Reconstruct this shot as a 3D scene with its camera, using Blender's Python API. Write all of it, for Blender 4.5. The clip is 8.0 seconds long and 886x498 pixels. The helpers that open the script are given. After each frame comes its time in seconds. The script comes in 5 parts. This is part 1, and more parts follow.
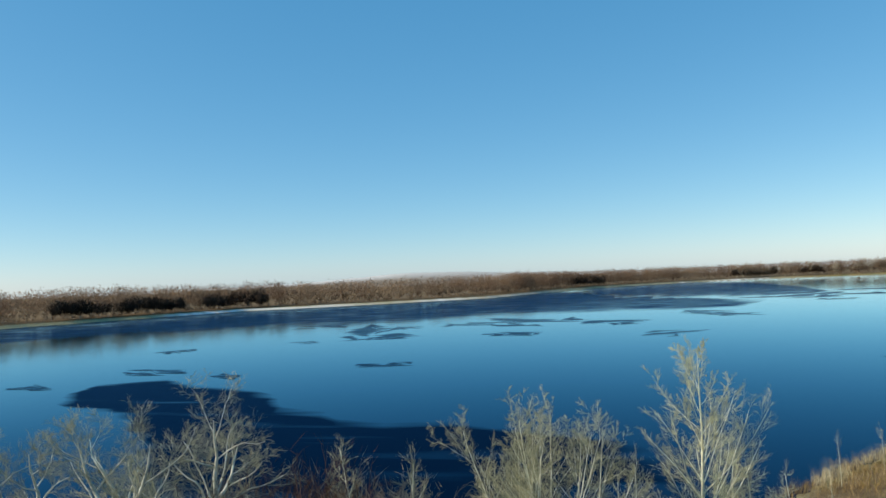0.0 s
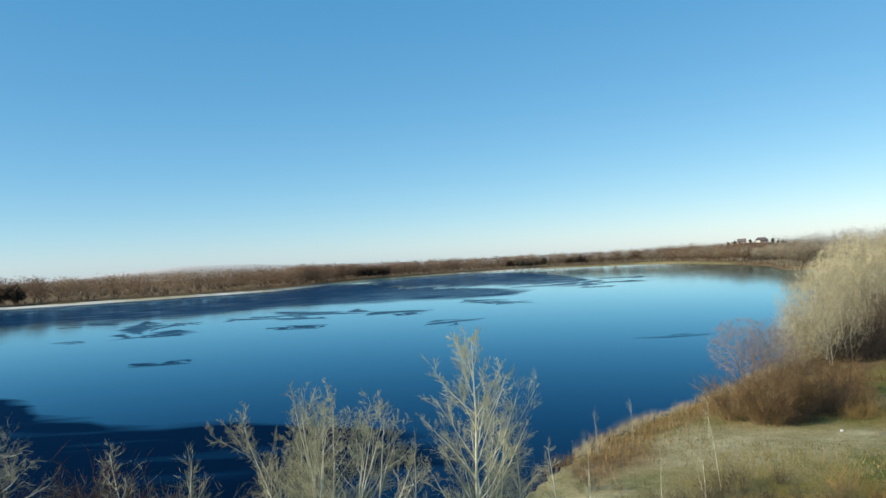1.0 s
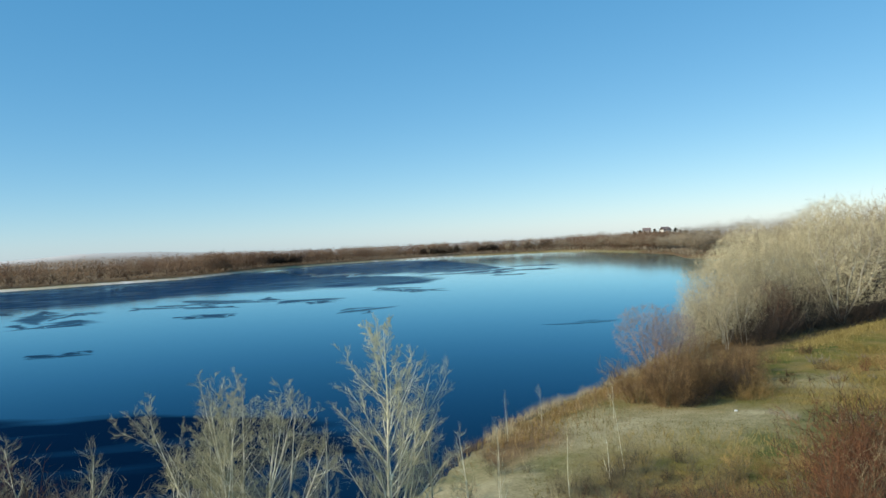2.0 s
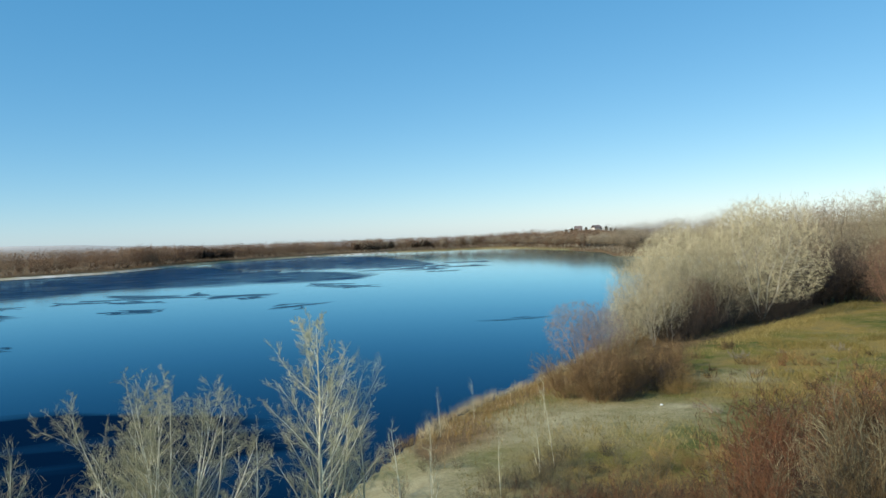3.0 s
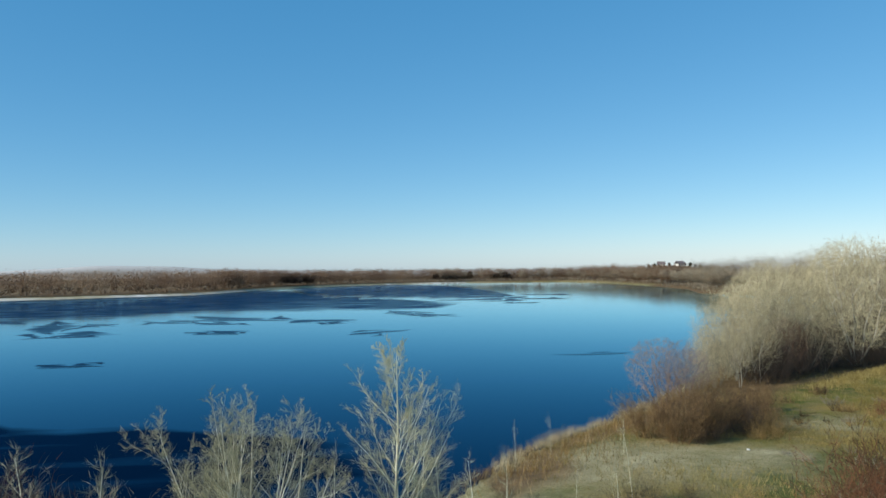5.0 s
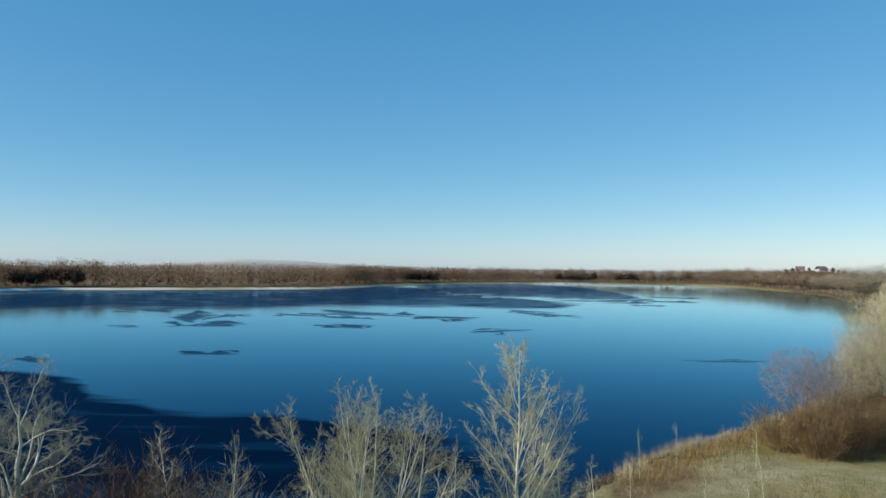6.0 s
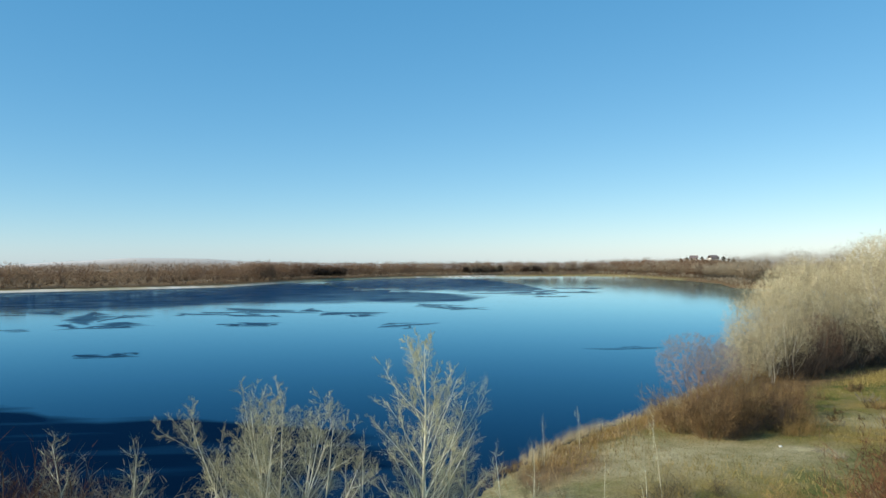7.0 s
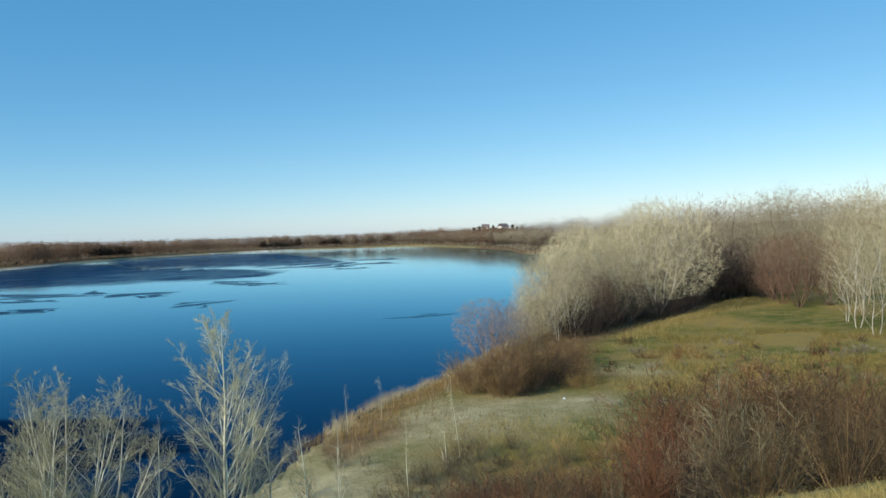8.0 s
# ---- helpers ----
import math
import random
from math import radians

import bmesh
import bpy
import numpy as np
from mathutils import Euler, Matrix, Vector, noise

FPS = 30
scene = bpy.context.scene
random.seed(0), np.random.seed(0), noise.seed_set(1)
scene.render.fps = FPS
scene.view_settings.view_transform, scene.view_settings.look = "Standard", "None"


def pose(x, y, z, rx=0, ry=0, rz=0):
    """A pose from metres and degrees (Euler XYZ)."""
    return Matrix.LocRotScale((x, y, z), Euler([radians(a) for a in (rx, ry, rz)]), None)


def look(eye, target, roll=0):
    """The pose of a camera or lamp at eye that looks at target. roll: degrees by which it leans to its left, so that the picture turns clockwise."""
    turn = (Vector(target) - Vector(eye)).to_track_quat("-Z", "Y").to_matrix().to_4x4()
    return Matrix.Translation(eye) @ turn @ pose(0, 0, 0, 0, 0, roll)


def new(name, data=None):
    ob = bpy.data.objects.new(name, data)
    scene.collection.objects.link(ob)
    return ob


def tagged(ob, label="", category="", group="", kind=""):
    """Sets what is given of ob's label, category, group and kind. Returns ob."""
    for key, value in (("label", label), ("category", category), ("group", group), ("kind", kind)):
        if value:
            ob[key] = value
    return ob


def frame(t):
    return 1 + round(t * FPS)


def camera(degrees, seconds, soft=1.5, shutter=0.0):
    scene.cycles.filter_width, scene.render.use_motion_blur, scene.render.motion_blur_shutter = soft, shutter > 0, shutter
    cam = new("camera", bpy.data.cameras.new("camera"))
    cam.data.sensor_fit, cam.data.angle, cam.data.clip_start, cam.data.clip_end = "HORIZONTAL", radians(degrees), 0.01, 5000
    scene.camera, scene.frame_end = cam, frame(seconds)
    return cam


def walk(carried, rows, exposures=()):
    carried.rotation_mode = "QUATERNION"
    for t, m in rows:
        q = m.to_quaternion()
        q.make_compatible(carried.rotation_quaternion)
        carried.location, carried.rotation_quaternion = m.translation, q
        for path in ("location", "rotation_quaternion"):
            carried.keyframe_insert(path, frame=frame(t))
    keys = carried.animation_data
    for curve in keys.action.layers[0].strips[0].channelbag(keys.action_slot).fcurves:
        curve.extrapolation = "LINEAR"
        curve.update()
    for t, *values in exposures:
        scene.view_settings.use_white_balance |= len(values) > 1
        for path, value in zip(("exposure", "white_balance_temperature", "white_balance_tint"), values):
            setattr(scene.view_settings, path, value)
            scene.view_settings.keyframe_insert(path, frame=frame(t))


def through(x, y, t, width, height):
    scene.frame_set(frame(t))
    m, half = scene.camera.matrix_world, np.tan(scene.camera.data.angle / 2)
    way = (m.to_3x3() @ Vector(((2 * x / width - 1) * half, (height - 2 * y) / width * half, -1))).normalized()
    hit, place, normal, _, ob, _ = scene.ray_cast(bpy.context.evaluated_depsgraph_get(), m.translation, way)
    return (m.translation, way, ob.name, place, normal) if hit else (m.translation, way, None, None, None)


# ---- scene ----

# ---- camera and walk: seconds, x, y, z, yaw, pitch, roll (degrees) ----
PATH = [
    (0, -0.097, 0.409, 12.961, 12.73, 2.07, -2.49),
    (0.5, -0.017, 0.279, 12.988, 3.23, 1.11, -1.88),
    (1, 0.034, 0.127, 13.009, -2.59, 0.78, -2.92),
    (1.5, 0.059, 0.045, 13.017, -5.21, 0.75, -2.85),
    (2, 0.064, -0.020, 13.021, -8.77, -0.40, -2.76),
    (2.2, 0.119, -0.088, 13.044, -11.10, -0.71, -2.80),
    (3.5, 0.049, -0.023, 13.013, -13.76, -0.82, -2.05),
    (4, 0.056, 0.027, 13.023, -13.90, 0.61, -1.73),
    (4.5, 0.010, 0.015, 12.997, -11.86, 1.15, -1.09),
    (5.8, -0.107, 0.070, 12.984, -0.52, 1.71, 0.37),
    (6, -0.095, 0.130, 12.976, 1.01, 1.37, 0.70),
    (6.5, -0.096, 0.137, 12.976, 3.08, 1.23, 1.06),
    (7, 0.007, -0.088, 13.006, -5.68, 0.99, -0.33),
    (7.5, 0.022, -0.204, 13.030, -16.46, -0.42, -1.29),
    (8, 0.012, -0.299, 13.039, -20.07, -1.29, -1.89),
]
cam = camera(58.3, 8.0, soft=1.5)


def aim(x, y, z, yaw, pitch, roll):
    w, p = radians(yaw), radians(pitch)
    way = Vector((-math.sin(w) * math.cos(p), math.cos(w) * math.cos(p), math.sin(p)))
    eye = Vector((x, y, z))
    return look(eye, eye + way * 5, roll)


walk(cam, [(t, aim(*row)) for t, *row in PATH],
     [(0.0, 0.06, 6750, 10), (1.0, 0.10, 6700, 10), (1.5, 0.02, 6600, 10), (2.0, 0.04, 6600, 10), (3.5, 0.05, 6500, 10), (4.0, 0.04, 6580, 10), (4.5, -0.09, 6280, 10),
      (6.0, -0.11, 6450, 10), (6.5, 0.06, 6700, 10), (7.0, 0.11, 6720, 10), (7.5, -0.03, 6450, 10), (8.0, -0.02, 6350, 10)])

# ---- light: clear winter sky, low sun behind the viewer ----
SUN_TURN, SUN_HEIGHT = -112.0, 28.0
world = bpy.data.worlds.new("sky")
scene.world = world
world.use_nodes = True
sky = world.node_tree.nodes.new("ShaderNodeTexSky")
sky.sky_type = "NISHITA"
sky.sun_disc = False
sky.sun_elevation, sky.sun_rotation = radians(SUN_HEIGHT), radians(SUN_TURN)
sky.air_density, sky.dust_density, sky.ozone_density = 0.7, 0.3, 5.0
back = world.node_tree.nodes["Background"]
tone = world.node_tree.nodes.new("ShaderNodeMix")
tone.data_type, tone.blend_type = "RGBA", "MULTIPLY"
tone.inputs[0].default_value, tone.inputs[7].default_value = 1.0, (0.93, 0.88, 0.70, 1)
haze = world.node_tree.nodes.new("ShaderNodeMix")
haze.data_type, haze.blend_type = "RGBA", "ADD"
haze.inputs[0].default_value, haze.inputs[7].default_value = 1.0, (0.22, 1.50, 2.95, 1)
world.node_tree.links.new(sky.outputs[0], tone.inputs[6])
world.node_tree.links.new(tone.outputs[2], haze.inputs[6])
split = world.node_tree.nodes.new("ShaderNodeSeparateColor")
merge = world.node_tree.nodes.new("ShaderNodeCombineColor")
world.node_tree.links.new(haze.outputs[2], split.inputs[0])
for channel, power, gain in ((0, 1.37, 0.78), (1, 1.18, 0.765), (2, 1.0, 0.975)):
    lift = world.node_tree.nodes.new("ShaderNodeMath")
    lift.operation = "POWER"
    lift.inputs[1].default_value = power
    scale = world.node_tree.nodes.new("ShaderNodeMath")
    scale.operation = "MULTIPLY"
    scale.inputs[1].default_value = gain
    world.node_tree.links.new(split.outputs[channel], lift.inputs[0])
    world.node_tree.links.new(lift.outputs[0], scale.inputs[0])
    world.node_tree.links.new(scale.outputs[0], merge.inputs[channel])
world.node_tree.links.new(merge.outputs[0], back.inputs[0])
back.inputs[1].default_value = 0.117
sun_data = bpy.data.lights.new("sun", "SUN")
sun_data.energy, sun_data.angle, sun_data.color = 4.9, radians(0.5), (1.0, 0.91, 0.74)
sun = new("sun", sun_data)
sx, sy = math.sin(radians(SUN_TURN)), math.cos(radians(SUN_TURN))
sun.matrix_world = look((0, 0, 60), (-sx * 100, -sy * 100, 60 - 100 * math.tan(radians(SUN_HEIGHT))))


# ---- materials ----
def shader(name, rough=0.8, spec=0.3):
    m = bpy.data.materials.new(name)
    m.use_nodes = True
    p = m.node_tree.nodes["Principled BSDF"]
    p.inputs["Roughness"].default_value = rough
    p.inputs["Specular IOR Level"].default_value = spec
    return m, m.node_tree.nodes, m.node_tree.links, p


def noise_node(nodes, links, scale, detail=4.0, rough=0.55, coords="Object"):
    tc = nodes.new("ShaderNodeTexCoord")
    n = nodes.new("ShaderNodeTexNoise")
    n.inputs["Scale"].default_value, n.inputs["Detail"].default_value = scale, detail
    n.inputs["Roughness"].default_value = rough
    links.new(tc.outputs[coords], n.inputs["Vector"])
    return n


def ramp(nodes, links, source, stops):
    r = nodes.new("ShaderNodeValToRGB")
    while len(r.color_ramp.elements) < len(stops):
        r.color_ramp.elements.new(0.5)
    for e, (at, c) in zip(r.color_ramp.elements, stops):
        e.position, e.color = at, (*c, 1)
    links.new(source, r.inputs[0])
    return r


def mixer(nodes, links, fac, a, b, mode="MIX"):
    n = nodes.new("ShaderNodeMix")
    n.data_type, n.blend_type = "RGBA", mode
    if isinstance(fac, float):
        n.inputs[0].default_value = fac
    else:
        links.new(fac, n.inputs[0])
    for slot, v in ((6, a), (7, b)):
        if isinstance(v, tuple):
            n.inputs[slot].default_value = (*v, 1)
        else:
            links.new(v, n.inputs[slot])
    return n.outputs[2]


def bark(name, dark, light, scale=6.0, rough=0.8, vary=(0.8, 1.2)):
    """Bark or twig skin: two tones by noise, shifted a little from plant to plant."""
    m, nodes, links, p = shader(name, rough, 0.25)
    n = noise_node(nodes, links, scale)
    r = ramp(nodes, links, n.outputs[0], [(0.3, dark), (0.68, light)])
    info = nodes.new("ShaderNodeObjectInfo")
    hsv = nodes.new("ShaderNodeHueSaturation")
    mr = nodes.new("ShaderNodeMapRange")
    mr.inputs[3].default_value, mr.inputs[4].default_value = vary
    links.new(info.outputs["Random"], mr.inputs[0])
    links.new(mr.outputs[0], hsv.inputs["Value"])
    links.new(r.outputs[0], hsv.inputs["Color"])
    links.new(hsv.outputs[0], p.inputs["Base Color"])
    b = nodes.new("ShaderNodeBump")
    b.inputs["Strength"].default_value, b.inputs["Distance"].default_value = 0.4, 0.02
    links.new(n.outputs[0], b.inputs["Height"])
    links.new(b.outputs[0], p.inputs["Normal"])
    return m


def tinted(name, a, b, c, rough=0.85, through=0.0):
    """For joined masses of plants: three tones picked by the tint stored with each plant."""
    m, nodes, links, p = shader(name, rough, 0.2)
    at = nodes.new("ShaderNodeAttribute")
    at.attribute_name = "tint"
    r = ramp(nodes, links, at.outputs["Fac"], [(0.0, a), (0.5, b), (1.0, c)])
    n = noise_node(nodes, links, 1.3)
    f = ramp(nodes, links, n.outputs[0], [(0.3, (0.75, 0.75, 0.75)), (0.7, (1.2, 1.2, 1.2))])
    colour = mixer(nodes, links, 1.0, r.outputs[0], f.outputs[0], "MULTIPLY")
    links.new(colour, p.inputs["Base Color"])
    if through:
        thin, mix = nodes.new("ShaderNodeBsdfTranslucent"), nodes.new("ShaderNodeMixShader")
        links.new(colour, thin.inputs["Color"])
        mix.inputs[0].default_value = through
        links.new(p.outputs[0], mix.inputs[1])
        links.new(thin.outputs[0], mix.inputs[2])
        links.new(mix.outputs[0], nodes["Material Output"].inputs[0])
    return m


POPLAR_BARK = bark("poplar_bark", (0.54, 0.52, 0.37), (0.88, 0.87, 0.70), 5.0)
POPLAR_TWIG = bark("poplar_twig", (0.28, 0.27, 0.155), (0.56, 0.54, 0.345), 3.0)
WILLOW_BARK = bark("willow_bark", (0.36, 0.35, 0.27), (0.75, 0.74, 0.64), 3.0)
WILLOW_TWIG = bark("willow_twig", (0.22, 0.215, 0.135), (0.44, 0.42, 0.28), 2.0)
PALE_BARK = bark("pale_bark", (0.26, 0.23, 0.17), (0.58, 0.55, 0.46), 1.2)
CREAM_TWIG = bark("cream_twig", (0.34, 0.295, 0.175), (0.63, 0.565, 0.37), 0.6)
TAN_TWIG = bark("tan_twig", (0.17, 0.13, 0.085), (0.34, 0.28, 0.19), 0.6, vary=(0.5, 1.4))
PALE_TWIG = bark("pale_twig", (0.28, 0.24, 0.14), (0.54, 0.48, 0.31), 0.6, vary=(0.6, 1.3))
GREY_TWIG = bark("grey_twig", (0.17, 0.15, 0.105), (0.31, 0.27, 0.195), 0.8)
RED_TWIG = bark("red_twig", (0.030, 0.014, 0.007), (0.225, 0.104, 0.051), 1.5, vary=(0.4, 1.5))
STRAW_STEM = bark("straw_stem", (0.17, 0.14, 0.08), (0.38, 0.32, 0.20), 1.5, vary=(0.6, 1.3))
OCHRE_TWIG = bark("ochre_twig", (0.12, 0.075, 0.026), (0.38, 0.26, 0.10), 1.5)
BROWN_TWIG = bark("brown_twig", (0.030, 0.021, 0.010), (0.225, 0.152, 0.070), 1.5, vary=(0.3, 1.25))
SHRUB_GREY = bark("shrub_grey", (0.055, 0.048, 0.026), (0.30, 0.265, 0.155), 1.5, vary=(0.35, 1.25))
# near-black twigs: shade put into the colour of plants that fill gaps
SHADE_TWIG = bark("shade_twig", (0.035, 0.027, 0.022), (0.085, 0.066, 0.052), 1.5)
BUSH_TWIG = bark("bush_twig", (0.036, 0.023, 0.013), (0.245, 0.158, 0.074), 1.2, vary=(0.55, 1.4))
MAUVE_TWIG = bark("mauve_twig", (0.18, 0.13, 0.115), (0.30, 0.225, 0.195), 1.0)
RUSSET_TWIG = bark("russet_twig", (0.095, 0.058, 0.04), (0.21, 0.125, 0.082), 1.0, vary=(0.62, 1.3))
DRY_LEAF = bark("dry_leaf", (0.30, 0.20, 0.06), (0.55, 0.42, 0.14), 3.0)
PINE_NEEDLE = bark("pine_needle", (0.03, 0.045, 0.03), (0.06, 0.08, 0.05), 1.0)
FAR_WOODS = tinted("far_woods", (0.05, 0.038, 0.03), (0.25, 0.155, 0.10), (0.44, 0.32, 0.215), through=0.4)
MID_WOODS = tinted("mid_woods", (0.16, 0.115, 0.075), (0.40, 0.335, 0.235), (0.54, 0.48, 0.36), through=0.35)
GRASS = tinted("dry_grass", (0.09, 0.085, 0.02), (0.21, 0.165, 0.05), (0.40, 0.33, 0.14))
REED = tinted("dry_reed", (0.12, 0.07, 0.025), (0.29, 0.19, 0.07), (0.46, 0.39, 0.24))


def ground_material():
    m, nodes, links, p = shader("ground", 0.95, 0.1)
    big = noise_node(nodes, links, 0.09, 5.0, 0.6)
    mid = noise_node(nodes, links, 0.6, 6.0, 0.65)
    fine = noise_node(nodes, links, 7.0, 5.0, 0.7)
    meadow = ramp(nodes, links, big.outputs[0], [(0.40, (0.085, 0.11, 0.022)), (0.5, (0.18, 0.165, 0.04)), (0.59, (0.30, 0.215, 0.065))]).outputs[0]
    meadow = mixer(nodes, links, ramp(nodes, links, mid.outputs[0], [(0.46, (0, 0, 0)), (0.64, (1, 1, 1))]).outputs[0], meadow, (0.24, 0.19, 0.075))
    sand = ramp(nodes, links, mid.outputs[0], [(0.3, (0.28, 0.24, 0.12)), (0.7, (0.52, 0.45, 0.265))]).outputs[0]
    a = nodes.new("ShaderNodeAttribute")
    a.attribute_name = "sand"
    col = mixer(nodes, links, a.outputs["Fac"], meadow, sand)
    w = nodes.new("ShaderNodeAttribute")
    w.attribute_name = "litter"
    col = mixer(nodes, links, w.outputs["Fac"], col, ramp(nodes, links, mid.outputs[0], [(0.3, (0.11, 0.075, 0.04)), (0.7, (0.26, 0.17, 0.085))]).outputs[0])
    s = nodes.new("ShaderNodeAttribute")
    s.attribute_name = "snow"
    col = mixer(nodes, links, s.outputs["Fac"], col, (0.82, 0.80, 0.76))
    f = ramp(nodes, links, fine.outputs[0], [(0.32, (0.68, 0.68, 0.68)), (0.68, (1.22, 1.22, 1.22))]).outputs[0]
    links.new(mixer(nodes, links, 1.0, col, f, "MULTIPLY"), p.inputs["Base Color"])
    b = nodes.new("ShaderNodeBump")
    b.inputs["Strength"].default_value, b.inputs["Distance"].default_value = 0.7, 0.12
    links.new(fine.outputs[0], b.inputs["Height"])
    links.new(b.outputs[0], p.inputs["Normal"])
    return m


def water_gloss(nodes, links, rough, tint, bump):
    """Sky mirrored by deep clear water, which keeps blue at steep angles and turns silvery at a grazing one."""
    gloss = nodes.new("ShaderNodeBsdfGlossy")
    gloss.inputs["Roughness"].default_value = rough
    colour = nodes.new("ShaderNodeCombineColor")
    for channel, (index, gain) in enumerate(zip((1.028, 1.066, 1.10), tint)):
        f = nodes.new("ShaderNodeFresnel")
        f.inputs["IOR"].default_value = index
        k = nodes.new("ShaderNodeMath")
        k.operation, k.use_clamp = "MULTIPLY", True
        k.inputs[1].default_value = gain
        links.new(f.outputs[0], k.inputs[0])
        links.new(k.outputs[0], colour.inputs[channel])
    links.new(colour.outputs[0], gloss.inputs["Color"])
    links.new(bump.outputs[0], gloss.inputs["Normal"])
    return gloss


def water_body(nodes, links, deep, rough, tint, wave_scale, strength, distance):
    wave = noise_node(nodes, links, wave_scale, 4.0, 0.6)
    bump = nodes.new("ShaderNodeBump")
    bump.inputs["Strength"].default_value, bump.inputs["Distance"].default_value = strength, distance
    links.new(wave.outputs[0], bump.inputs["Height"])
    below = nodes.new("ShaderNodeBsdfDiffuse")
    below.inputs["Color"].default_value = (*deep, 1)
    both = nodes.new("ShaderNodeAddShader")
    links.new(below.outputs[0], both.inputs[0])
    links.new(water_gloss(nodes, links, rough, tint, bump).outputs[0], both.inputs[1])
    return both


def water_material(name, ruffled, full=1.0):
    """Still water, or the same water with wind-ruffled streaks whose soft rim follows the stored mask."""
    m = bpy.data.materials.new(name)
    m.use_nodes = True
    nodes, links = m.node_tree.nodes, m.node_tree.links
    nodes.remove(nodes["Principled BSDF"])
    calm = water_body(nodes, links, (0.0002, 0.0025, 0.006), 0.07, (1.28, 1.37, 1.37), 0.35, 0.10, 0.06)
    links.new(calm.outputs[0], nodes["Material Output"].inputs[0])
    if ruffled:
        rough = water_body(nodes, links, (0.0006, 0.007, 0.020), 0.25, (0.10, 0.16, 0.23), 1.6, 0.25, 0.1)
        at = nodes.new("ShaderNodeAttribute")
        at.attribute_name = "rim"
        tc = nodes.new("ShaderNodeTexCoord")
        stretch = nodes.new("ShaderNodeMapping")
        stretch.inputs["Scale"].default_value = (0.05, 0.34, 1)
        n = nodes.new("ShaderNodeTexNoise")
        n.inputs["Scale"].default_value, n.inputs["Detail"].default_value = 1.0, 6.0
        links.new(tc.outputs["Object"], stretch.inputs[0])
        links.new(stretch.outputs[0], n.inputs["Vector"])
        add = nodes.new("ShaderNodeMath")
        add.operation = "MULTIPLY_ADD"
        links.new(n.outputs[0], add.inputs[0])
        add.inputs[1].default_value = 1.0
        links.new(at.outputs["Fac"], add.inputs[2])
        r = ramp(nodes, links, add.outputs[0], [(0.56, (0, 0, 0)), (0.98, (full, full, full))])
        mix = nodes.new("ShaderNodeMixShader")
        links.new(r.outputs[0], mix.inputs[0])
        links.new(calm.outputs[0], mix.inputs[1])
        links.new(rough.outputs[0], mix.inputs[2])
        links.new(mix.outputs[0], nodes["Material Output"].inputs[0])
    return m


GROUND = ground_material()
WATER_MAT = water_material("still_water", False)
RUFFLED = water_material("ruffled_water", True)
STREAKED = water_material("streaked_water", True, 0.85)


# ---- building blocks ----
def mesh_of(name, verts, faces, material, smooth=False, attrs=None):
    """A mesh from an array of places and an array of faces, all with the same number of corners."""
    verts, faces = np.asarray(verts, np.float32).reshape(-1, 3), np.asarray(faces, np.int32)
    me = bpy.data.meshes.new(name)
    n, k = faces.shape
    me.vertices.add(len(verts))
    me.vertices.foreach_set("co", verts.ravel())
    me.loops.add(n * k)
    me.loops.foreach_set("vertex_index", faces.ravel())
    me.polygons.add(n)
    me.polygons.foreach_set("loop_start", np.arange(0, n * k, k, dtype=np.int32))
    me.polygons.foreach_set("use_smooth", np.full(n, smooth))
    for key, values in (attrs or {}).items():
        a = me.attributes.new(key, "FLOAT", "POINT")
        a.data.foreach_set("value", np.asarray(values, np.float32))
    me.materials.append(material)
    me.update(calc_edges=True)
    return me


def part(name, me, parent, label=""):
    ob = new(name, me)
    ob.parent = parent
    return tagged(ob, label)


def thing(name, place, label, category, group="", turn=0.0, size=1.0):
    ob = new(name)
    ob.empty_display_size = 0.3
    ob.matrix_basis = Matrix.LocRotScale(place, Euler((0, 0, turn)), (size, size, size))
    return tagged(ob, label, category, group)


def unit(v):
    return v / np.maximum(np.linalg.norm(v, axis=-1, keepdims=True), 1e-9)


def grow(rng, base, way, length, steps, wiggle, lift):
    """Polylines from base along way: arrays (N, steps, 3). lift bends them upwards."""
    n = len(base)
    pts, p, d = [base], base, unit(way)
    for _ in range(steps - 1):
        d = unit(d + rng.normal(0, wiggle, (n, 3)) + np.array([0, 0, 1.0]) * lift)
        p = p + d * (length / (steps - 1))[:, None]
        pts.append(p)
    return np.stack(pts, 1)


def sprout(rng, lines, length, radii, count, low, high, angle, spread, steps, wiggle, lift, ratio, rfac, taper=0.45):
    """count children on every line: where they start, their course and their radii."""
    n, m, _ = lines.shape
    t = low + (high - low) * (np.arange(count) + rng.uniform(0, 1, (n, count))) / count
    pos = t * (m - 1)
    i = np.minimum(pos.astype(int), m - 2)
    f = (pos - i)[..., None]
    rows = np.arange(n)[:, None]
    a, b = lines[rows, i], lines[rows, i + 1]
    base = (a * (1 - f) + b * f).reshape(-1, 3)
    d = unit(b - a).reshape(-1, 3)
    side = unit(np.cross(d, rng.normal(0, 1, d.shape)))
    ang = np.radians(rng.normal(angle, spread, len(d)))[:, None]
    way = d * np.cos(ang) + side * np.sin(ang)
    ln = np.repeat(length, count) * ratio * (1.0 - taper * t.ravel()) * rng.uniform(0.65, 1.25, len(d))
    r0 = (radii[rows, i] * (1 - f[..., 0]) + radii[rows, i + 1] * f[..., 0]).ravel() * rfac
    kids = grow(rng, base, way, ln, steps, wiggle, lift)
    rr = r0[:, None] * np.linspace(1, 0.25, steps)[None]
    return kids, ln, rr


